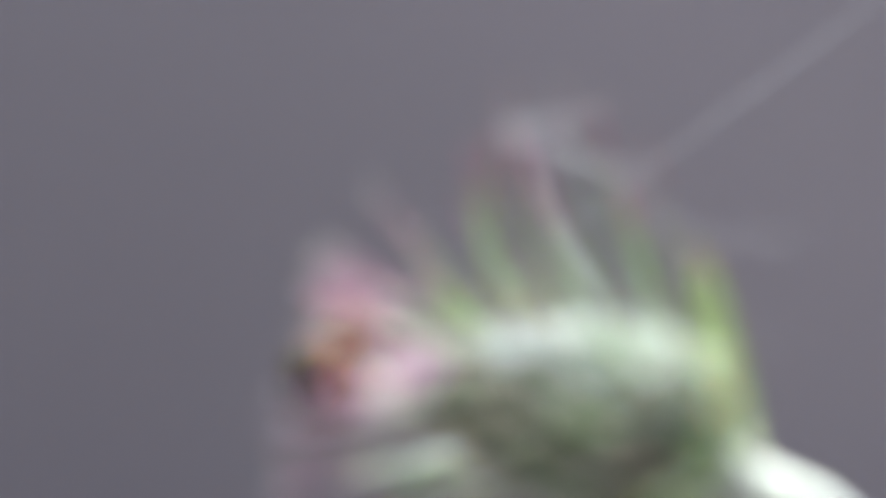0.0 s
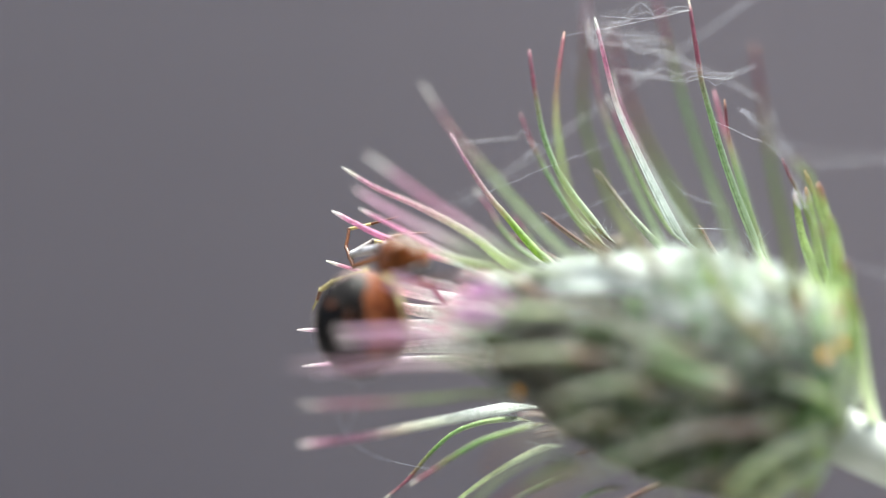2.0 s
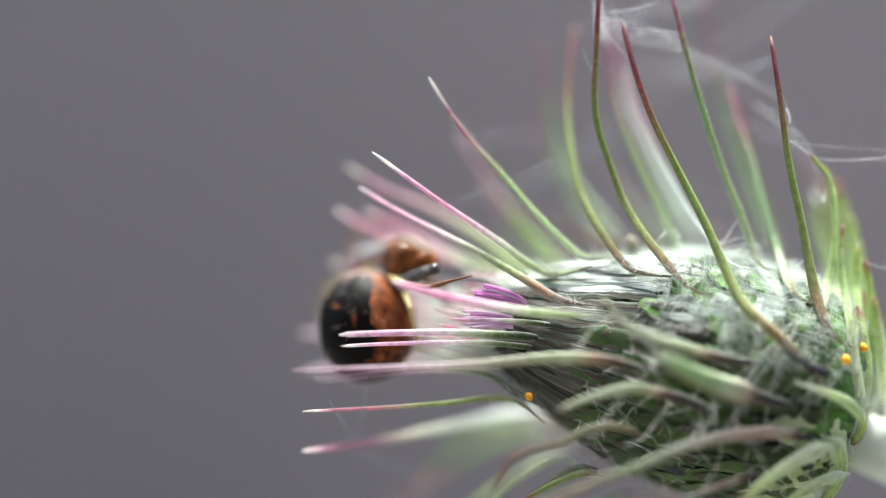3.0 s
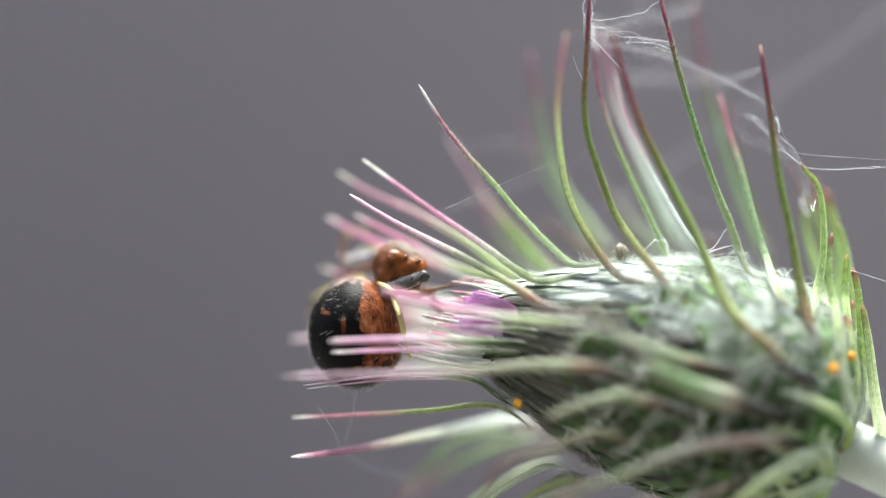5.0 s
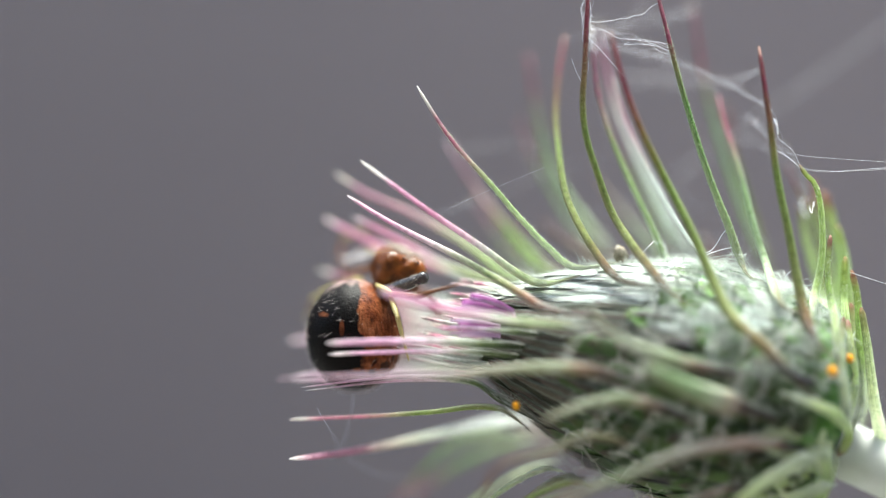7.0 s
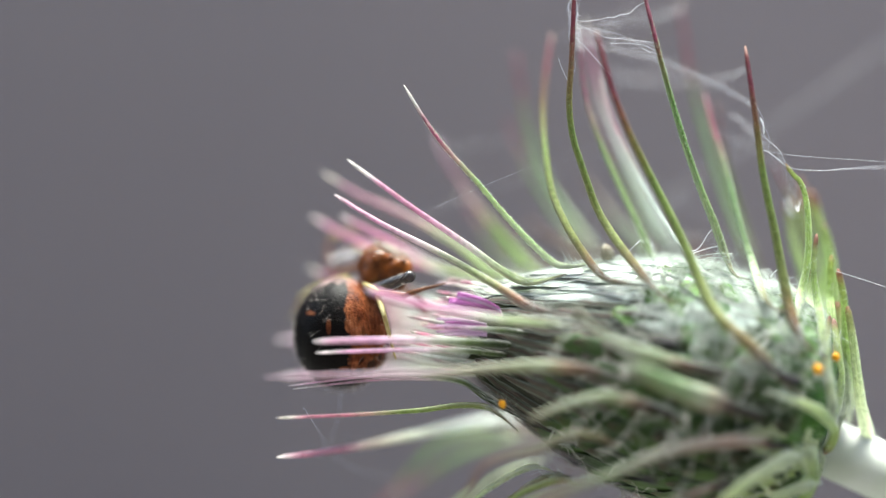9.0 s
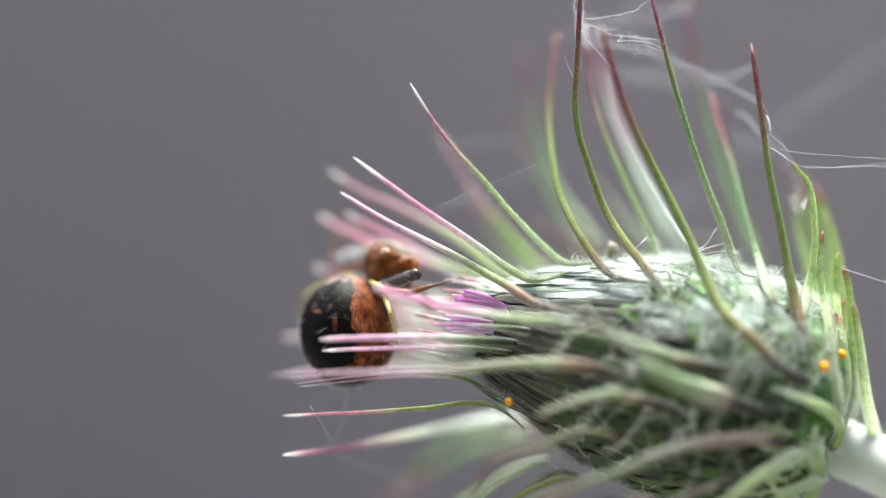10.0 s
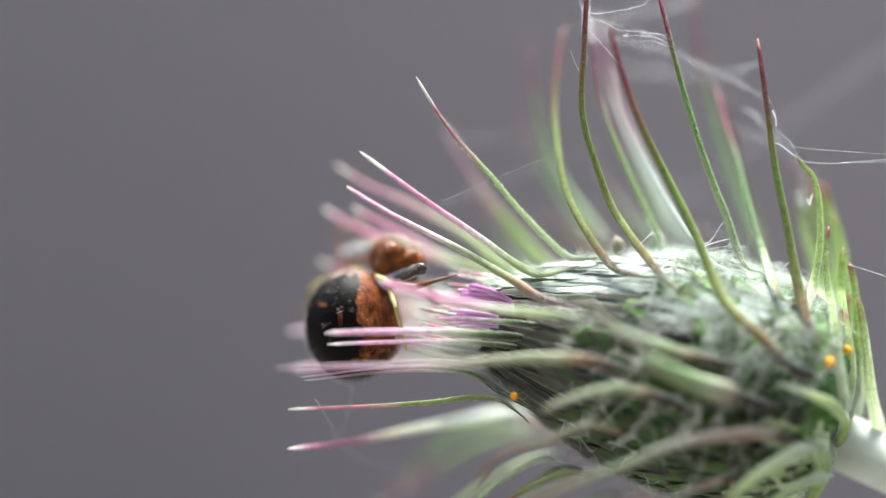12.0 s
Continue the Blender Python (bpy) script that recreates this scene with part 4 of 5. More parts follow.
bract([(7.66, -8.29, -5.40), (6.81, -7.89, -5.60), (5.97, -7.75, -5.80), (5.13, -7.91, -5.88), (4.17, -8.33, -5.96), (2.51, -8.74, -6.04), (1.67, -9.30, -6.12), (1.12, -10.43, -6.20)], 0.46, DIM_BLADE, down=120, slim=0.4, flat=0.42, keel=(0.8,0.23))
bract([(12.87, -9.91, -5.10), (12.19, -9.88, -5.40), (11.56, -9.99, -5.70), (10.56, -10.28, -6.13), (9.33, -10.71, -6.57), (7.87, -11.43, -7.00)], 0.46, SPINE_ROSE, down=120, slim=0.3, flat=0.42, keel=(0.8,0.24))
bract([(15.69, -8.64, -4.87), (14.72, -8.89, -5.30), (13.56, -9.41, -5.90), (12.43, -10.13, -6.30), (11.20, -11.13, -6.70)], 0.72, WOOLLY_LEAF, down=20, slim=0.5)
bract([(16.54, -9.96, -3.60), (15.19, -10.21, -4.50), (14.03, -10.78, -5.00), (13.02, -11.62, -5.40)], 0.62, WOOLLY_LEAF, down=20, slim=0.5)
bract([(6.20, -10.15, -3.20), (5.26, -9.89, -3.40), (4.29, -10.17, -3.40), (3.07, -10.75, -3.40), (1.61, -11.79, -3.40)], 0.40, OLIVE_BLADE, down=60)
bract([(16.47, -9.34, -2.38), (16.14, -10.06, -2.63), (15.71, -10.88, -3.00), (15.05, -11.94, -3.40)], 0.62, LEAF_BLADE, down=140, slim=0.5)
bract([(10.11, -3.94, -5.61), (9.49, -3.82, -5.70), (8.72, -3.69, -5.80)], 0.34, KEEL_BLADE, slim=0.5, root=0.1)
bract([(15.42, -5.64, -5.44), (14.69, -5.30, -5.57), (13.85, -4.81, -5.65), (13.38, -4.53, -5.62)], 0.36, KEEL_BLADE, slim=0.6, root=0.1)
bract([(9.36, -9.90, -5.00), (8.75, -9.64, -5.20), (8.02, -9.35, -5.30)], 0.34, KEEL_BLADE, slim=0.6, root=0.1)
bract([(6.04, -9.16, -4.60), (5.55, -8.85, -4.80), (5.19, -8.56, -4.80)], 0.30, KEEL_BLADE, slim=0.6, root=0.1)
# bracts round the mouth that point ahead
bract([(4.10, -4.22, -2.20), (2.35, -4.04, -3.20), (0.88, -3.92, -3.80), (-0.58, -3.84, -3.90), (-2.29, -3.84, -3.90), (-3.98, -3.86, -4.00), (-5.39, -3.91, -4.00)], 0.38, MOUTH_BLADE, slim=0.6)
bract([(3.98, -4.68, -2.00), (2.23, -4.44, -3.00), (0.88, -4.30, -3.30), (-0.83, -4.28, -3.30), (-2.30, -4.31, -3.20), (-4.01, -4.36, -3.20), (-5.33, -4.43, -3.20)], 0.25, MOUTH_BLADE, slim=0.6)
bract([(3.71, -7.22, -2.80), (1.93, -6.21, -2.00), (0.64, -5.61, -1.70), (-2.33, -5.46, -1.60), (-6.61, -5.94, -1.50)], 0.30, MOUTH_BLADE, down=60, slim=0.22)
bract([(3.96, -7.48, -2.60), (2.08, -6.47, -1.80), (0.77, -5.73, -1.30), (-2.34, -5.65, -1.40), (-6.42, -6.09, -1.40)], 0.28, MOUTH_BLADE, down=60, slim=0.22)
bract([(4.04, -4.85, 3.20), (1.98, -4.39, 3.60), (-1.15, -4.15, 4.00), (-4.29, -4.11, 4.40), (-7.53, -4.12, 4.60)], 0.44, MOUTH_BLADE)
bract([(4.02, -5.64, 2.60), (1.96, -5.53, 2.80), (-1.14, -5.42, 3.20), (-4.26, -5.56, 3.60), (-7.27, -5.81, 3.80)], 0.40, MOUTH_BLADE)
bract([(3.76, -3.45, 2.60), (1.70, -2.68, 2.60), (-0.10, -2.04, 2.60), (-2.17, -1.52, 2.80), (-3.72, -0.75, 3.00)], 0.5, PALE_BLADE)
bract([(4.31, -3.65, -3.00), (2.35, -3.40, -3.20), (0.88, -3.33, -3.10), (-0.59, -3.28, -3.00)], 0.26, MOUTH_BLADE)
bract([(4.03, -4.11, 3.00), (1.98, -3.74, 3.60), (-0.37, -3.37, 4.20), (-2.21, -3.13, 4.80), (-4.86, -2.61, 5.40)], 0.85, PALE_BLADE)
bract([(4.05, -4.13, 3.40), (1.98, -4.04, 4.00), (-0.37, -3.96, 4.60), (-2.48, -3.93, 5.20), (-5.13, -3.89, 5.60)], 0.85, PALE_BLADE)
bract([(4.03, -4.36, 2.80), (1.97, -4.70, 3.40), (-0.37, -4.83, 4.20), (-2.47, -4.96, 4.80), (-5.38, -5.25, 5.20)], 0.85, PALE_BLADE)
bract([(3.77, -3.33, 2.80), (1.72, -2.99, 3.60), (-0.10, -2.67, 4.60), (-1.82, -2.40, 5.20), (-4.61, -1.83, 5.80)], 0.8, PALE_BLADE)
bract([(0.38, -2.90, 2.60), (-1.74, -2.22, 3.40), (-3.89, -1.53, 4.00), (-6.13, -0.83, 4.60)], 0.34, PALE_BLADE)

random.seed(41)
# more bracts by the same rule, on the sides turned away and underneath
for i in range(26):
    s = random.uniform(0.35, 0.92)
    turn = random.uniform(215, 320)
    lean = radians(32 + 48 * (1 - s))
    n = radial(turn)
    way = math.cos(lean) * n - math.sin(lean) * ALONG
    long = random.uniform(4.5, 8.0)
    p = skin(s, turn, 0.25)
    q = skin(s + 0.1, turn, 0.05)
    sideways = ALONG.cross(n) * random.uniform(-0.8, 0.8)
    bract([q, p, p + way * long * 0.45 - ALONG * 0.4 + sideways * 0.3, p + way * long + sideways], random.uniform(0.45, 0.65),
          random.choice((DIM_BLADE, WHITE_GREEN)))

random.seed(43)
# ---- florets ----
def floret(ctrl, wide, flat, material, label):
    bm = bmesh.new()
    tube(bm, spline(ctrl, 10), lambda t: wide / 2 * (0.75 + 0.45 * math.sin(3.0 * t)), 8, flat, (0.2, 0.4, -1))
    part("floret", bm, material, head, label)


for k in range(7):
    root = Vector((2.65, -2.50, -2.70)) + Vector((0.02 * k, -0.05 * k, 0.06 * (k % 2)))
    tip = Vector((0.80, -1.80, -3.10)) + Vector((-0.12 * k + 0.10 * (k % 3), -0.10 * k, 0.16 * (k % 2)))
    floret([root, root.lerp(tip, 0.35) + Vector((0, 0.10, -0.1)), root.lerp(tip, 0.7) + Vector((0, 0.07, -0.1)), tip],
           random.uniform(0.13, 0.19), 0.35, PALE_FLORET if k in (2, 5) else FLORET, "magenta floret peeping from the bud")
for k in range(6):
    root = Vector((2.10, -3.20, -2.60)) + Vector((0, -0.10 * k, 0))
    tip = Vector((-0.10, -2.95, -3.00)) + Vector((0.35 * (k % 2), -0.14 * k, 0.1 * (k % 2)))
    floret([root, root.lerp(tip, 0.5) + Vector((0, 0.06, -0.1)), tip], 0.12, 0.4, FLORET if k in (1, 3) else PALE_FLORET, "lilac floret among the pale inner bracts")

# pale inner bracts that fill the mouth
for i in range(64):
    turn = i * 137.5
    r = 1.9 * math.sqrt((i + 0.5) / 64)
    root = MOUTH + ALONG * 1.2 + radial(turn) * r
    tip = MOUTH - ALONG * random.uniform(1.0, 3.2 - 0.9 * math.cos(radians(turn))) + radial(turn) * r * 1.15 + Vector((0, -0.25, 0))
    bract([root, root.lerp(tip, 0.5) + radial(turn) * 0.15, tip], random.uniform(0.2, 0.36), random.choice((WHITE_BLADE, WHITE_BLADE, PALE_BLADE)), foot=1.1)

random.seed(44)


# ---- wool over the bud ----
def strands(bm, p, q, count, stray, apart, thick):
    """A loose bundle of fine fibres from p to q."""
    a, b, c = [Vector((random.gauss(0, stray), random.gauss(0, stray), random.gauss(-0.05, stray))) for _ in range(3)]
    for k in range(count):
        d, e = [Vector((random.gauss(0, apart), random.gauss(0, apart), random.gauss(0, apart))) for _ in range(2)]
        tube(bm, spline([p + a + d, p.lerp(q, 0.35) + b + e, p.lerp(q, 0.7) + c + d, q + a + e * 2], 8), thick * random.uniform(0.6, 1.5), 3)


bm = bmesh.new()
# combed felt along the upper side
for i in range(900):
    s = random.uniform(0.36, 0.95)
    turn = random.gauss(4, 34)
    if turn > 30 and s < 0.48:
        continue
    lift = random.uniform(0.2, 0.34)
    ds, dt = random.uniform(-0.2, 0.2), random.uniform(-4, 4)
    end = max(0.1, min(0.96, s + ds))
    pts = spline([skin(s, turn, 0.15), skin(s + (end - s) * 0.4, turn + dt * 0.3, lift), skin(s + (end - s) * 0.7, turn + dt * 0.8, lift * random.uniform(0.7, 1.1)), skin(end, turn + dt, 0.2)], 6)
    tube(bm, pts, random.uniform(0.006, 0.013), 3)
# fine threads across it
for i in range(700):
    s = random.uniform(0.28, 0.94)
    turn = random.gauss(20, 38)
    if turn > 24 and s < 0.45 and i % 4:
        continue
    lift = random.uniform(0.3, 0.6)
    ds, dt = random.uniform(-0.06, 0.06), random.uniform(8, 26) * random.choice((-1, 1))
    pts = spline([skin(s, turn, 0.2), skin(s + ds, turn + dt * 0.5, lift), skin(s + ds * 1.4, turn + dt, 0.25)], 5)
    tube(bm, pts, random.uniform(0.004, 0.009), 3)
# loose strands and tufts on the near flank
for i in range(80):
    s = random.uniform(0.38, 0.95)
    turn = random.uniform(15, 72)
    ds, dt = random.uniform(-0.09, 0.13), random.uniform(-34, 34)
    for k in range(3):
        j = Vector((random.gauss(0, 0.1), random.gauss(0, 0.1), random.gauss(0, 0.1)))
        pts = spline([skin(s, turn, 0.2), skin(s + ds * 0.5, turn + dt * 0.5, random.uniform(0.5, 0.85)) + j, skin(s + ds, turn + dt, 0.3) + j], 8)
        tube(bm, pts, random.uniform(0.006, 0.014), 3)
# a net of strands over the near flank
knots = [skin(random.uniform(0.34, 0.97), random.uniform(22, 78), random.uniform(0.25, 0.5)) for i in range(62)]
for i, p in enumerate(knots):
    for q in sorted(knots, key=lambda k: (k - p).length)[2:4]:
        strands(bm, p, q, random.randint(1, 4), 0.2, 0.05, 0.008)
# loose tufts among the near bracts
for i in range(6):
    at = skin(random.uniform(0.35, 0.92), random.uniform(30, 78), random.uniform(0.4, 0.7))
    way = Vector((random.gauss(-0.5, 0.5), random.gauss(0, 0.6), random.gauss(-0.3, 0.3)))
    for k in range(26):
        root = at + Vector((random.gauss(0, 0.18), random.gauss(0, 0.18), random.gauss(0, 0.18)))
        hair(bm, root, way + Vector((random.gauss(0, 0.3), random.gauss(0, 0.3), 0)), random.uniform(0.5, 1.4), 0.014, 0.2)
# wool fanned out in the corners between bracts and bud
for at, then, rise in AXILS:
    for i in range(48):
        root = at.lerp(then, random.uniform(-0.6, 1.2)) + Vector((random.gauss(0, 0.16), random.gauss(-0.06, 0.08), random.gauss(0, 0.2)))
        way = rise * random.uniform(0.0, 1.0) + ALONG * random.uniform(-0.9, 0.9) + Vector((0, 0.25, random.gauss(0, 0.3)))
        hair(bm, root, way, random.uniform(0.25, 1.0), 0.008, 0.2)
for i in range(260):
    s = random.choice((0.3, 0.45, 0.62, 0.78)) + random.gauss(0, 0.045)
    turn = random.gauss(0, 35)
    hair(bm, skin(s, turn, 0.15), radial(turn) + ALONG * random.uniform(-1.6, 1.2) + NEAR * random.uniform(-0.6, 0.6), random.uniform(0.25, 0.8), 0.007, 0.3)
# slack strands from corner to corner
corners = sorted((at for at, then, rise in AXILS if at.z < 6), key=lambda at: at.x)
for i, p in enumerate(corners):
    for q in corners[i + 1:i + 5]:
        if (q - p).length < 3.6 and p.y > -2.2 and q.y > -2.2:
            for k in range(5):
                a, b = [Vector((random.gauss(0, 0.3), random.gauss(0.25, 0.28), random.gauss(-0.1, 0.3))) for _ in range(2)]
                tube(bm, spline([p + a * 0.8, p.lerp(q, 0.3) + b, p.lerp(q, 0.65) + a - Vector((0, 0.2, 0)), q + b * 0.8], 10), random.uniform(0.006, 0.016), 3)
# a haze of down that stands on the crest
for i in range(320):
    s, turn = random.uniform(0.3, 0.95), random.gauss(-14, 12)
    hair(bm, skin(s, turn, 0.2), radial(turn) + ALONG * random.uniform(-1.8, 1.4) + NEAR * random.uniform(-0.6, 0.6), random.uniform(0.3, 1.1), 0.007, 0.25)
for i in range(280):
    s, turn = random.uniform(0.92, 1.0), random.uniform(50, 200)
    hair(bm, skin(s, turn, 0.1), radial(turn) + ALONG * random.uniform(-0.8, 1.4), random.uniform(0.3, 0.9), 0.010, 0.4)
tagged(part("wool", bm, WOOL, head, "white cobwebby wool on the bud"), kind="stuff")
bm = bmesh.new()
# cobweb in the gaps between the dark scales of the flank
for r, k in ROWS:
    s = 0.30 + 0.072 * (k + 0.5 * (r % 2))
    turn = 84 + 12 * r
    if s > 0.93 or random.random() < 0.2:
        continue
    for far, up in ((0.036, 6), (0.036, -6), (0.072, 0)):
        if random.random() < 0.5:
            p, q = skin(s - 0.036, turn + 6, random.uniform(0.3, 0.7)), skin(s - 0.036 + far, turn + 6 + 2 * up, random.uniform(0.3, 0.8))
            strands(bm, p, q, random.randint(3, 6), 0.16, 0.045, 0.007)
# longer strands slung from spine to spine
for p, q, count, apart in (
    ((10.44, -7.10, -6.20), (9.62, -8.18, -6.60), 6, 0.05),
    ((12.45, -3.82, -5.40), (11.97, -6.44, -6.30), 7, 0.07),
    ((14.04, -3.77, -4.80), (12.87, -6.23, -5.80), 7, 0.07),
    ((7.63, -4.10, -6.30), (7.94, -5.27, -6.50), 18, 0.16),
    ((6.08, -3.27, -5.40), (4.31, -5.01, -5.80), 6, 0.06),
    ((11.91, -5.27, -5.90), (11.27, -7.43, -6.20), 6, 0.05),
    ((10.42, -3.62, -5.40), (8.29, -3.38, -5.20), 6, 0.06),
    ((6.55, -6.43, -6.00), (5.60, -7.85, -6.00), 5, 0.05),
    ((8.46, -7.16, -5.90), (7.02, -8.58, -5.90), 5, 0.05),
    ((12.25, -8.36, -5.90), (12.91, -10.07, -5.40), 5, 0.05),
    ((11.29, -7.87, -6.00), (10.12, -10.03, -5.80), 5, 0.05),
):
    p, q = Vector(p), Vector(q)
    strands(bm, p + (p - q) * 0.15, q + (q - p) * 0.15, count, 0.12, apart * 1.5, 0.008)
tagged(part("web", bm, WEB, head, "dull white web between the dark scales"), kind="stuff")

random.seed(51)
# ---- crab spider ----
spider = thing("crab_spider", (-2.38, -2.00, 0.40), "small crab spider, glossy black and rust-orange, clinging to the bud's mouth", "spider")
BELLY = Vector((-4.32, -3.81, 0.20))
bm = bmesh.new()
for v in ball(bm, (0, 0, 0), (1, 1, 1), u=36, v=24):
    d = v.co.normalized()
    k = 1 + 0.05 * d.y - 0.04 * max(0, d.x) * d.y + 0.012 * noise.noise(d * 2.5)
    v.co = BELLY + Vector((d.x * 2.17, d.y * 2.47, d.z * 2.15)) * k
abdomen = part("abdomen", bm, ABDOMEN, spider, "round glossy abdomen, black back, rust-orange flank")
bm = bmesh.new()
for i in range(260):
    d = Vector((random.gauss(0, 1), random.gauss(1.2, 0.8), random.gauss(-0.6, 0.8))).normalized()
    p = BELLY + Vector((d.x * 2.17, d.y * 2.50, d.z * 2.15))
    if d.x > -0.62:
        hair(bm, p, d * 0.45 + Vector((-0.8, -0.5, -0.1)), random.uniform(0.22, 0.48), 0.0034, 0.12)
for i in range(420):
    a = random.uniform(0, 6.283)
    d = Vector((math.cos(a), math.sin(a), random.gauss(-0.1, 0.25))).normalized()
    hair(bm, BELLY + Vector((d.x * 2.15, d.y * 2.46, d.z * 2.13)), d * 0.8 + Vector((d.y * 0.8, -d.x * 0.8, 0)), random.uniform(0.12, 0.24), 0.009, 0.2)
part("hairs", bm, HAIR, abdomen, "short pale bristles")

CHEST = Vector((-2.42, -0.86, 0.30))


def chest_point(d, out=1.0):
    """A point of the squarish, knobbly shell of head and thorax."""
    box = (abs(d.x) ** 2.5 + abs(d.y) ** 2.5 + abs(d.z) ** 2.5) ** (-1 / 2.5)
    k = out * box * (1 + 0.15 * noise.noise(d * 1.7 + Vector((3, 1, 7))) + 0.07 * noise.noise(d * 5))
    q = Vector((d.x * 1.14, d.y * 1.10, d.z * 0.98)) * k
    if d.y > 0.3:
        q.y -= (d.y - 0.3) * 0.2 * (1 + d.x)
    return CHEST + Matrix.Rotation(radians(-10), 3, "Z") @ q


bm = bmesh.new()
for v in ball(bm, (0, 0, 0), (1, 1, 1), u=36, v=24):
    v.co = chest_point(v.co.normalized())
chest = part("cephalothorax", bm, AMBER, spider, "dark amber shiny head and thorax")
bm = bmesh.new()
ball(bm, CHEST + Vector((0.88, 0.02, -0.4)), (0.36, 0.48, 0.45), -20, 16, 12, 0.2)
part("face", bm, AMBER, chest)
for d in ((0.15, 0.55, -0.8), (0.62, 0.45, -0.65)):
    d = Vector(d).normalized()
    knob = bmesh.new()
    ball(knob, chest_point(d, 0.97), (0.13, 0.12, 0.13), 0, 12, 8)
    part("eye_knob", knob, AMBER, chest)
    bm = bmesh.new()
    ball(bm, chest_point(d, 1.06), (0.07, 0.07, 0.07), 0, 10, 8)
    part("eye", bm, EYE, chest, "tiny shiny black eye")
bm = bmesh.new()
for i in range(520):
    d = Vector((random.gauss(0.1, 0.6), random.gauss(1.5, 0.4), random.gauss(-0.2, 0.5))).normalized()
    hair(bm, chest_point(d, 0.99), d * 0.8 + Vector((0.6, 0.1, -0.1)), random.uniform(0.12, 0.28), 0.014, 0.25)
part("hairs", bm, HAIR, chest, "pale bristles")


def leg(joints, widths, skins, bristles=10, down=0):
    """A leg in rigid segments between its joints, each a mesh under the first one."""
    first = None
    for k, (a, b) in enumerate(zip(joints, joints[1:])):
        a, b = Vector(a), Vector(b)
        bm = bmesh.new()
        ra, rb = widths[k], widths[k + 1]
        swell = 0.25 if k == 0 else 0.1
        tube(bm, [a.lerp(b, t / 8) for t in range(9)], lambda t: (ra + (rb - ra) * t) * (0.82 + swell * math.sin(math.pi * min(1, t * 1.1))), 10)
        ball(bm, b, (rb, rb, rb), 0, 8, 6)
        for _ in range(bristles):
            t = random.random()
            side = Vector((random.gauss(0, 1), random.gauss(0, 1), random.gauss(0, 1)))
            side -= side.project(b - a)
            side.normalize()
            hair(bm, a.lerp(b, t) + side * (ra + (rb - ra) * t) * 0.8, side + (b - a).normalized() * 0.8, random.uniform(0.08, 0.2), 0.010, 0.2)
        ob = part("leg" if first is None else "leg_segment", bm, skins[min(k, len(skins) - 1)], first or spider)
        first = first or ob
        if down:
            bm = bmesh.new()
            for _ in range(down):
                side = Vector((random.gauss(0, 1), random.gauss(0.8, 1), random.gauss(-1, 1)))
                side -= side.project(b - a)
                side.normalize()
                hair(bm, a.lerp(b, random.random()) + side * ra * 0.95, side * 0.3 + (b - a).normalized(), random.uniform(0.12, 0.25), 0.008, 0.1)
            part("hairs", bm, HAIR, ob, "short white hairs")


leg([(-3.01, -1.78, -0.60), (-1.29, -1.14, -1.90)], [0.25, 0.29], [LEG_BLACK], 20, 140)
leg([(-3.33, -1.47, -0.40), (-2.64, -1.80, -1.80), (-1.52, -1.94, -2.60), (-0.66, -1.65, -2.90), (0.29, -1.41, -3.00)], [0.11, 0.12, 0.15, 0.09, 0.04], [LEG_PALE, LEG_BROWN, LEG_BROWN, LEG_BROWN], 10)
leg([(-3.01, -0.56, 0.80), (-3.96, -0.82, 2.00), (-4.77, -1.09, 3.40), (-5.17, -0.19, 4.20), (-5.03, 0.67, 4.60), (-4.03, 0.91, 4.70), (-2.69, 1.26, 4.60)], [0.15, 0.14, 0.12, 0.10, 0.09, 0.08, 0.04], [LEG_BROWN, LEG_BROWN, LEG_BROWN, LEG_BROWN, LEG_PALE, LEG_BROWN], 10)
leg([(-2.76, -0.25, 1.20), (-3.63, -0.25, 2.60), (-4.79, -0.51, 3.80), (-3.89, 0.08, 4.20), (-3.03, -0.03, 4.00)], [0.24, 0.27, 0.22, 0.16, 0.07], [LEG_GREY, LEG_GREY, LEG_GREY, LEG_PALE], 14)
leg([(-2.77, -0.51, 1.60), (-3.43, -0.19, 2.80), (-3.08, 0.29, 3.80), (-2.23, 0.45, 4.20), (-1.21, 0.50, 4.20)], [0.16, 0.15, 0.11, 0.08, 0.04], [LEG_GREY, LEG_GREY, LEG_BROWN, LEG_BROWN], 8)
leg([(-4.08, -1.24, 1.60), (-5.78, -1.83, 3.20), (-6.36, -2.21, 3.80), (-6.51, -2.65, 4.00), (-6.73, -3.10, 4.10)], [0.16, 0.15, 0.11, 0.08, 0.05], [LEG_PALE, LEG_PALE, LEG_BROWN, LEG_PALE], 10)
leg([(-2.70, -1.98, -0.80), (-2.38, -2.85, -2.00), (-2.10, -3.94, -1.90), (-1.89, -4.74, -1.60)], [0.13, 0.12, 0.09, 0.04], [LEG_PALE, LEG_PALE, LEG_PALE], 8)
leg([(-2.40, -1.50, 1.40), (-1.08, -2.03, 2.20), (-0.36, -3.06, 2.20), (0.41, -3.56, 2.00)], [0.16, 0.18, 0.12, 0.05], [LEG_BROWN, LEG_BROWN, LEG_PALE], 8)
leg([(-3.44, -2.03, 2.00), (-5.02, -3.08, 3.00), (-5.80, -5.16, 3.20), (-5.03, -5.80, 3.20)], [0.16, 0.18, 0.12, 0.05], [LEG_BROWN, LEG_PALE, LEG_PALE], 8)


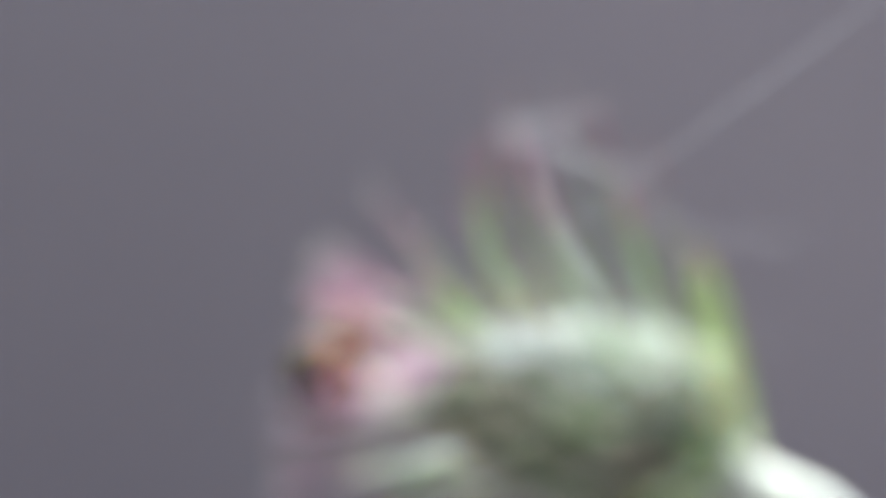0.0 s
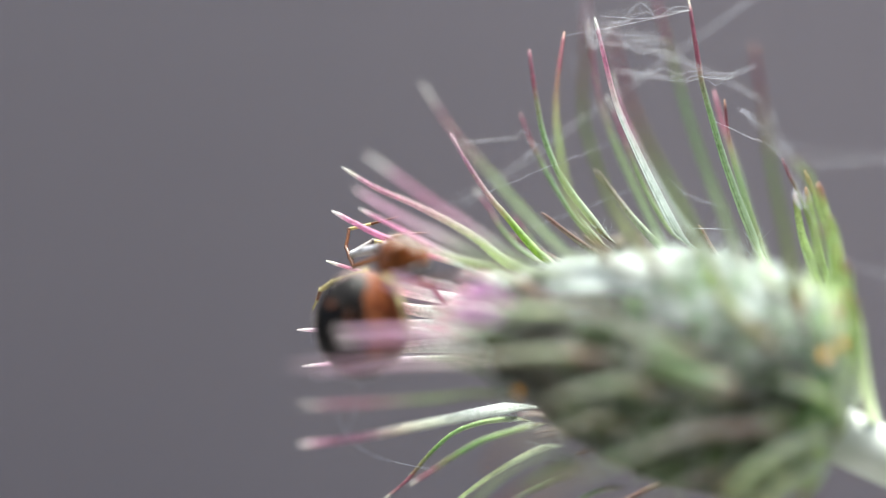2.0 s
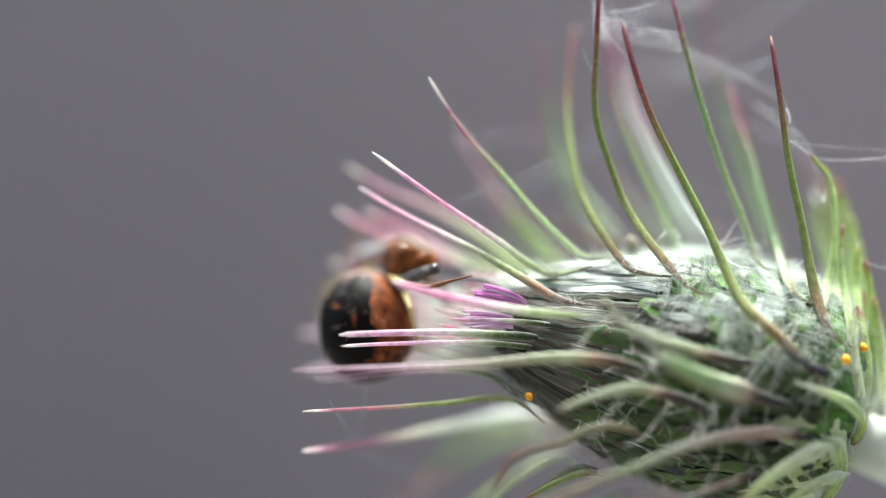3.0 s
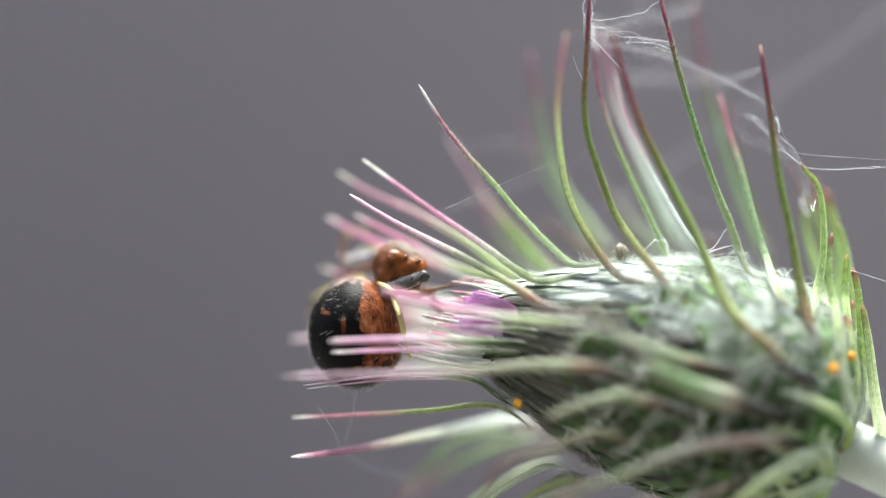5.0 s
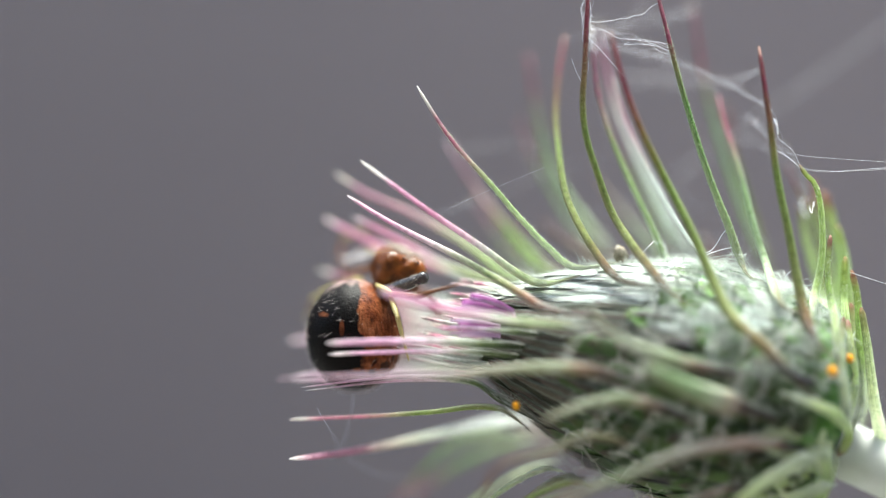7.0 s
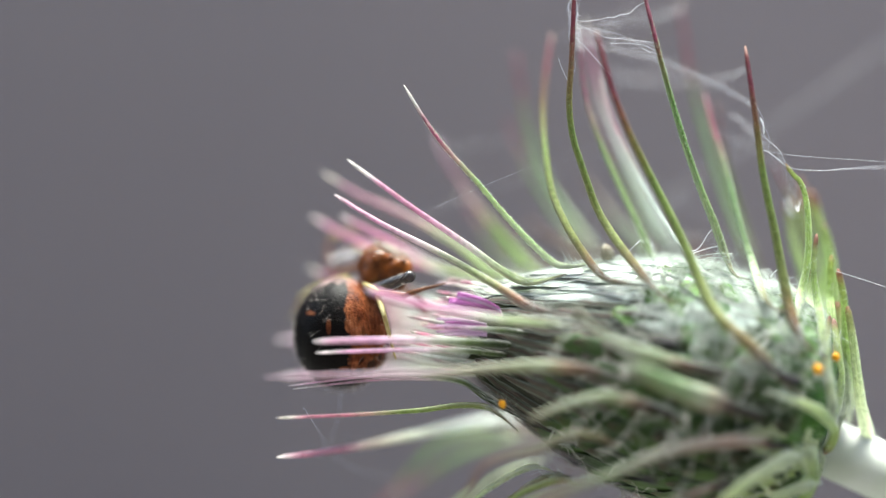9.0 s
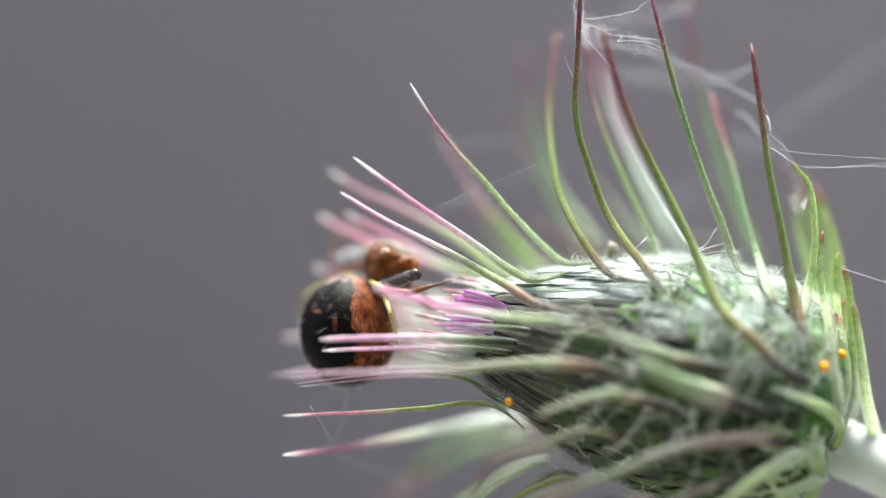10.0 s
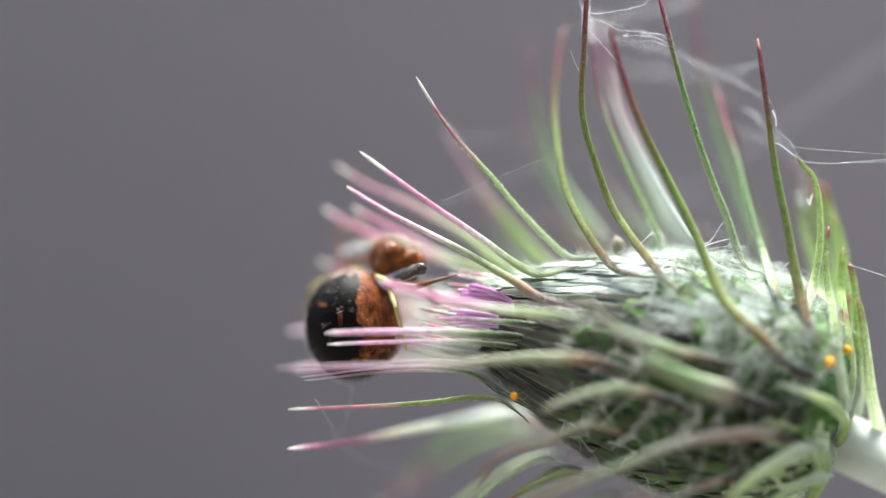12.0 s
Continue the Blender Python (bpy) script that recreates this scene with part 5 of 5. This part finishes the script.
# ---- orange grains and an empty insect skin on the bud ----
def grain(at, size):
    bm = bmesh.new()
    ball(bm, at, (size, size * 1.15, size), 20, 14, 10, 0.25)
    tagged(part("pollen_grain", bm, POLLEN, None, "tiny bright orange grain stuck on a bract"), "", "pollen grain", "orange grains on the bud")


grain((2.77, -6.64, -3.10), 0.17)
grain((17.15, -4.57, -3.40), 0.18)
grain((16.18, -5.04, -4.80), 0.20)
grain((1.50, -9.76, -5.90), 0.08)

husk = thing("insect_husk", (7.48, -0.18, -0.40), "tiny empty mottled insect skin among the wool", "insect husk")
bm = bmesh.new()
ball(bm, (7.48, -0.13, -0.40), (0.30, 0.42, 0.30), 15, 14, 10, 0.3)
body = part("body", bm, HUSK, husk)
for k in range(6):
    bm = bmesh.new()
    side = -1 if k % 2 else 1
    a = Vector((7.47, -0.13, -0.50)) + Vector((0.2 * side, 0.2 - 0.18 * (k // 2), 0))
    tube(bm, [a, a + Vector((0.28 * side, 0.12 - 0.1 * (k // 2), -0.1)), a + Vector((0.38 * side, -0.12 - 0.12 * (k // 2), -0.12))], 0.022, 4)
    part("leg", bm, HUSK, husk)


random.seed(52)
# ---- silk ----
def silk(ctrl, thick=0.016, wave=0.0, label="fine white silk thread strung between the bracts"):
    bm = bmesh.new()
    pts = spline(ctrl, 40 if wave else 16)
    for k, p in enumerate(pts[1:-1]):
        p += wave * Vector((noise.noise(p * 1.3), noise.noise(p * 1.3 + Vector((9, 0, 0))), noise.noise(p * 1.3 + Vector((0, 9, 0)))))
    tube(bm, pts, thick, 5)
    return tagged(part("silk_thread", bm, SILK, None, label), "", "silk thread", "silk on the thistle")


def cobweb(ctrl, count, spread, thick=0.008):
    """A loose strand of several fine threads that part and meet again."""
    web = thing("cobweb", ctrl[0], "loose white cobweb caught on the bract tips", "cobweb", "silk on the thistle")
    for _ in range(count):
        bm = bmesh.new()
        pts = spline(ctrl, 26)
        shift = Vector((random.uniform(-9, 9), random.uniform(-9, 9), random.uniform(-9, 9)))
        for k, p in enumerate(pts):
            w = spread * (0.25 + math.sin(math.pi * k / 26))
            p += w * Vector((noise.noise(p * 0.9 + shift), noise.noise(p * 0.9 - shift), noise.noise(p * 0.9 + 2 * shift)))
        tube(bm, pts, thick * random.uniform(0.6, 1.3), 4)
        part("thread", bm, SILK, web)


LOOSE = silk([(15.22, 3.72, -1.80), (15.90, 3.60, -1.70), (17.02, 3.55, -1.70), (21.49, 3.74, -0.40)], 0.007, 0.05)
LOOSE_TOO = silk([(14.00, 4.41, -2.40), (15.28, 4.24, -1.70), (16.52, 4.12, -1.70), (21.23, 3.82, -1.70)], 0.006)
silk([(15.27, 3.64, -1.80), (16.27, 3.52, -1.70), (17.76, 3.62, -1.70), (21.64, 3.94, 0.40)], 0.006)
silk([(15.22, 3.72, -1.80), (14.66, 4.19, -1.70), (14.15, 4.41, -2.40)], 0.012)
silk([(17.41, -0.87, -1.70), (18.51, -1.22, -1.70), (21.23, -2.08, -1.70)], 0.012)
cobweb([(6.53, 9.31, 1.40), (9.32, 8.78, 1.20), (11.57, 7.84, 0.80), (13.07, 7.12, 0.60), (14.21, 6.40, 0.40)], 4, 0.17, 0.006)
cobweb([(13.78, 6.35, -2.20), (14.34, 4.99, -1.70), (15.22, 3.72, -1.80)], 2, 0.3, 0.006)
silk([(6.00, 10.05, -1.70), (6.90, 10.10, -1.70), (7.34, 10.25, -1.70), (7.89, 10.27, -1.70), (9.08, 10.89, -1.70)], 0.012, 0.18)
silk([(6.00, 9.95, -1.70), (6.85, 9.65, -1.70), (7.72, 9.30, -1.70), (9.45, 9.15, -1.70)], 0.010, 0.15)
silk([(7.72, 9.40, -1.70), (7.79, 9.20, -1.70), (7.59, 9.10, -1.70), (8.58, 9.05, -1.70), (9.48, 8.81, -1.70)], 0.010, 0.1)
silk([(5.90, 9.45, -1.70), (6.35, 9.01, -1.70), (6.85, 8.46, -1.70), (7.54, 7.67, -1.70)], 0.013)
cobweb([(6.00, 11.06, -1.70), (5.80, 9.45, -1.70), (5.83, 8.21, -1.70), (5.78, 7.22, -1.70)], 5, 0.22)
cobweb([(6.10, 10.44, -1.70), (6.21, 9.61, 0.20), (6.38, 8.82, 1.40)], 6, 0.45, 0.007)
cobweb([(5.95, 9.58, -1.70), (6.22, 9.25, 0.40), (6.38, 9.00, 1.40)], 6, 0.4, 0.010)
cobweb([(5.81, 9.46, -1.60), (5.91, 10.71, -1.50), (6.02, 11.96, -1.40)], 9, 0.5, 0.008)
silk([(5.23, 8.46, -1.70), (5.43, 7.91, -1.70), (5.68, 7.42, -1.70)], 0.010)
cobweb([(6.38, 8.95, 1.40), (7.90, 10.61, 2.80), (9.50, 10.87, 3.40), (11.17, 11.02, 3.80)], 3, 0.6, 0.006)
cobweb([(6.38, 9.72, 1.40), (8.16, 9.58, 2.80), (9.71, 8.93, 2.80), (11.47, 8.09, 3.60)], 3, 0.7, 0.006)
cobweb([(6.01, 9.84, -1.50), (7.64, 9.56, -1.00), (9.49, 8.97, -1.50)], 2, 0.4, 0.005)
cobweb([(8.34, 9.30, -1.70), (8.96, 8.91, -1.70), (9.53, 8.66, -1.70)], 3, 0.6, 0.005)
cobweb([(7.99, 8.39, 8.00), (10.51, 7.99, 6.00), (12.47, 7.85, 4.00), (13.88, 8.16, 1.00)], 4, 0.5, 0.006)
silk([(0.21, 4.78, 6.60), (1.57, 4.96, 6.80), (3.19, 5.11, 7.20)], 0.010)
silk([(3.57, 0.69, 5.60), (5.53, 1.41, 6.60), (8.72, 2.63, 6.90)], 0.009)
silk([(10.16, 3.22, 6.80), (11.18, 2.36, 6.50), (12.85, 1.73, 6.20)], 0.010, 0.1)
silk([(3.14, 5.23, 7.20), (3.42, 5.50, 7.00), (3.61, 4.88, 7.00), (3.98, 4.76, 6.80), (3.42, 4.22, 7.00)], 0.012, 0.12)
silk([(5.28, 9.76, 3.40), (7.92, 10.30, 4.20), (11.18, 11.07, 5.00)], 0.008)
silk([(6.92, 10.80, 4.60), (8.77, 10.68, 4.80), (11.17, 11.13, 5.10)], 0.007, 0.08)
silk([(11.22, 0.68, 4.00), (12.18, 0.65, 4.20), (13.22, 0.60, 4.40)], 0.012)
silk([(12.39, 5.77, 4.80), (13.72, 5.04, 3.60), (15.18, 4.07, 2.60), (16.73, 0.89, 2.40)], 0.009)
cobweb([(13.23, 6.18, 2.00), (14.07, 5.34, 0.50), (15.66, 3.58, 1.00), (16.03, 1.95, 2.20)], 3, 0.4, 0.007)
silk([(-0.35, 1.82, -1.20), (1.64, 2.71, -1.60), (4.06, 3.71, -1.90)], 0.004)
silk([(-1.00, 1.62, 2.00), (1.71, 2.49, 3.40), (4.76, 3.71, 5.00), (8.23, 5.14, 7.60)], 0.005, 0.1)
silk([(-5.86, -6.80, -2.90), (-5.25, -8.13, -0.40), (-4.97, -9.06, 1.80), (-3.70, -9.94, 2.20), (-1.17, -10.94, 6.40)], 0.008)
silk([(-4.33, -6.27, 0.00), (-4.56, -7.57, 0.60), (-5.07, -9.06, 1.80)], 0.007)
silk([(10.62, 0.00, -2.40), (11.26, 0.02, -1.70), (11.71, 0.52, -1.70), (12.11, 1.14, -1.70)], 0.022, 0.08)
silk([(10.96, -0.17, -2.20), (11.56, 0.02, -1.70), (12.55, 0.27, -1.70)], 0.022, 0.08)
silk([(8.31, 0.02, -2.00), (8.71, 0.40, -1.70), (9.40, 0.53, 0.60)], 0.016, 0.1)
silk([(9.44, -0.23, -0.40), (9.50, 0.23, -0.20), (9.33, 0.58, 0.70)], 0.020, 0.06)
silk([(14.54, -1.09, -1.70), (14.84, -0.72, -2.20), (14.91, -0.47, -2.60)], 0.018, 0.08)
silk([(15.86, 2.03, -0.40), (15.78, 1.71, -1.70), (16.05, 2.23, -0.50)], 0.016, 0.1)
silk([(14.04, 5.82, -2.30), (14.15, 5.50, -2.40), (14.17, 5.16, -2.20)], 0.045, 0.1)
silk([(16.10, 1.62, 2.00), (15.89, 1.95, 1.80), (15.74, 2.32, 1.60)], 0.07, 0.1)
DRIFT = silk([(1.92, 1.81, 10.00), (6.22, 4.85, 10.00), (15.90, 11.71, 10.00), (23.90, 17.38, 10.00), (33.90, 24.46, 10.00)], 0.020)


# ---- what stirs: two loose threads in the draught ----
def motions():
    for ob, swing in ((LOOSE, 1.0), (LOOSE_TOO, 0.8)):
        rest = ob.location.copy()
        for_rows = []
        for k in range(25):
            t = k * 0.5
            a = 0.35 * swing * (math.sin(1.9 * t + swing) + 0.5 * math.sin(4.3 * t))
            for_rows.append((t, Matrix.Translation(rest) @ pose(0, 0, 0, 0, a, 0)))
        walk(ob, for_rows)
    rest = DRIFT.location.copy()
    walk(DRIFT, [(t, Matrix.Translation(rest + Vector((dx, 0, 0)))) for t, dx in (
        (0, 0.00375), (0.3, 0.00406), (0.6, 0.00290), (1, 0.00123), (1.3, 0.00000), (1.6, -0.00116), (1.8, -0.00160), (2.2, -0.00166), (3, 0.00002), (5, 0.00537), (6.5, 0.00597), (8.5, 0.00796), (12, 0.00856))])
    # the focus is drawn from behind the bud to its near flank
    walk(FOCUS, [(t, Matrix.Translation(SUB @ Vector((0, 0, away)))) for t, away in (
        (0, 33.0), (0.3, 32.0), (0.6, 28.5), (1.0, 19.5), (1.3, 11.4), (1.6, 7.0), (1.8, 5.5), (2.0, 4.4), (2.2, 3.0), (2.5, 0.4), (2.7, -0.9), (3.0, -3.3), (3.2, -3.4), (4.8, -1.3), (5.5, -1.6), (6.5, -1.7), (8.5, -1.9), (9.5, -2.1), (12, -2.2))])


motions()
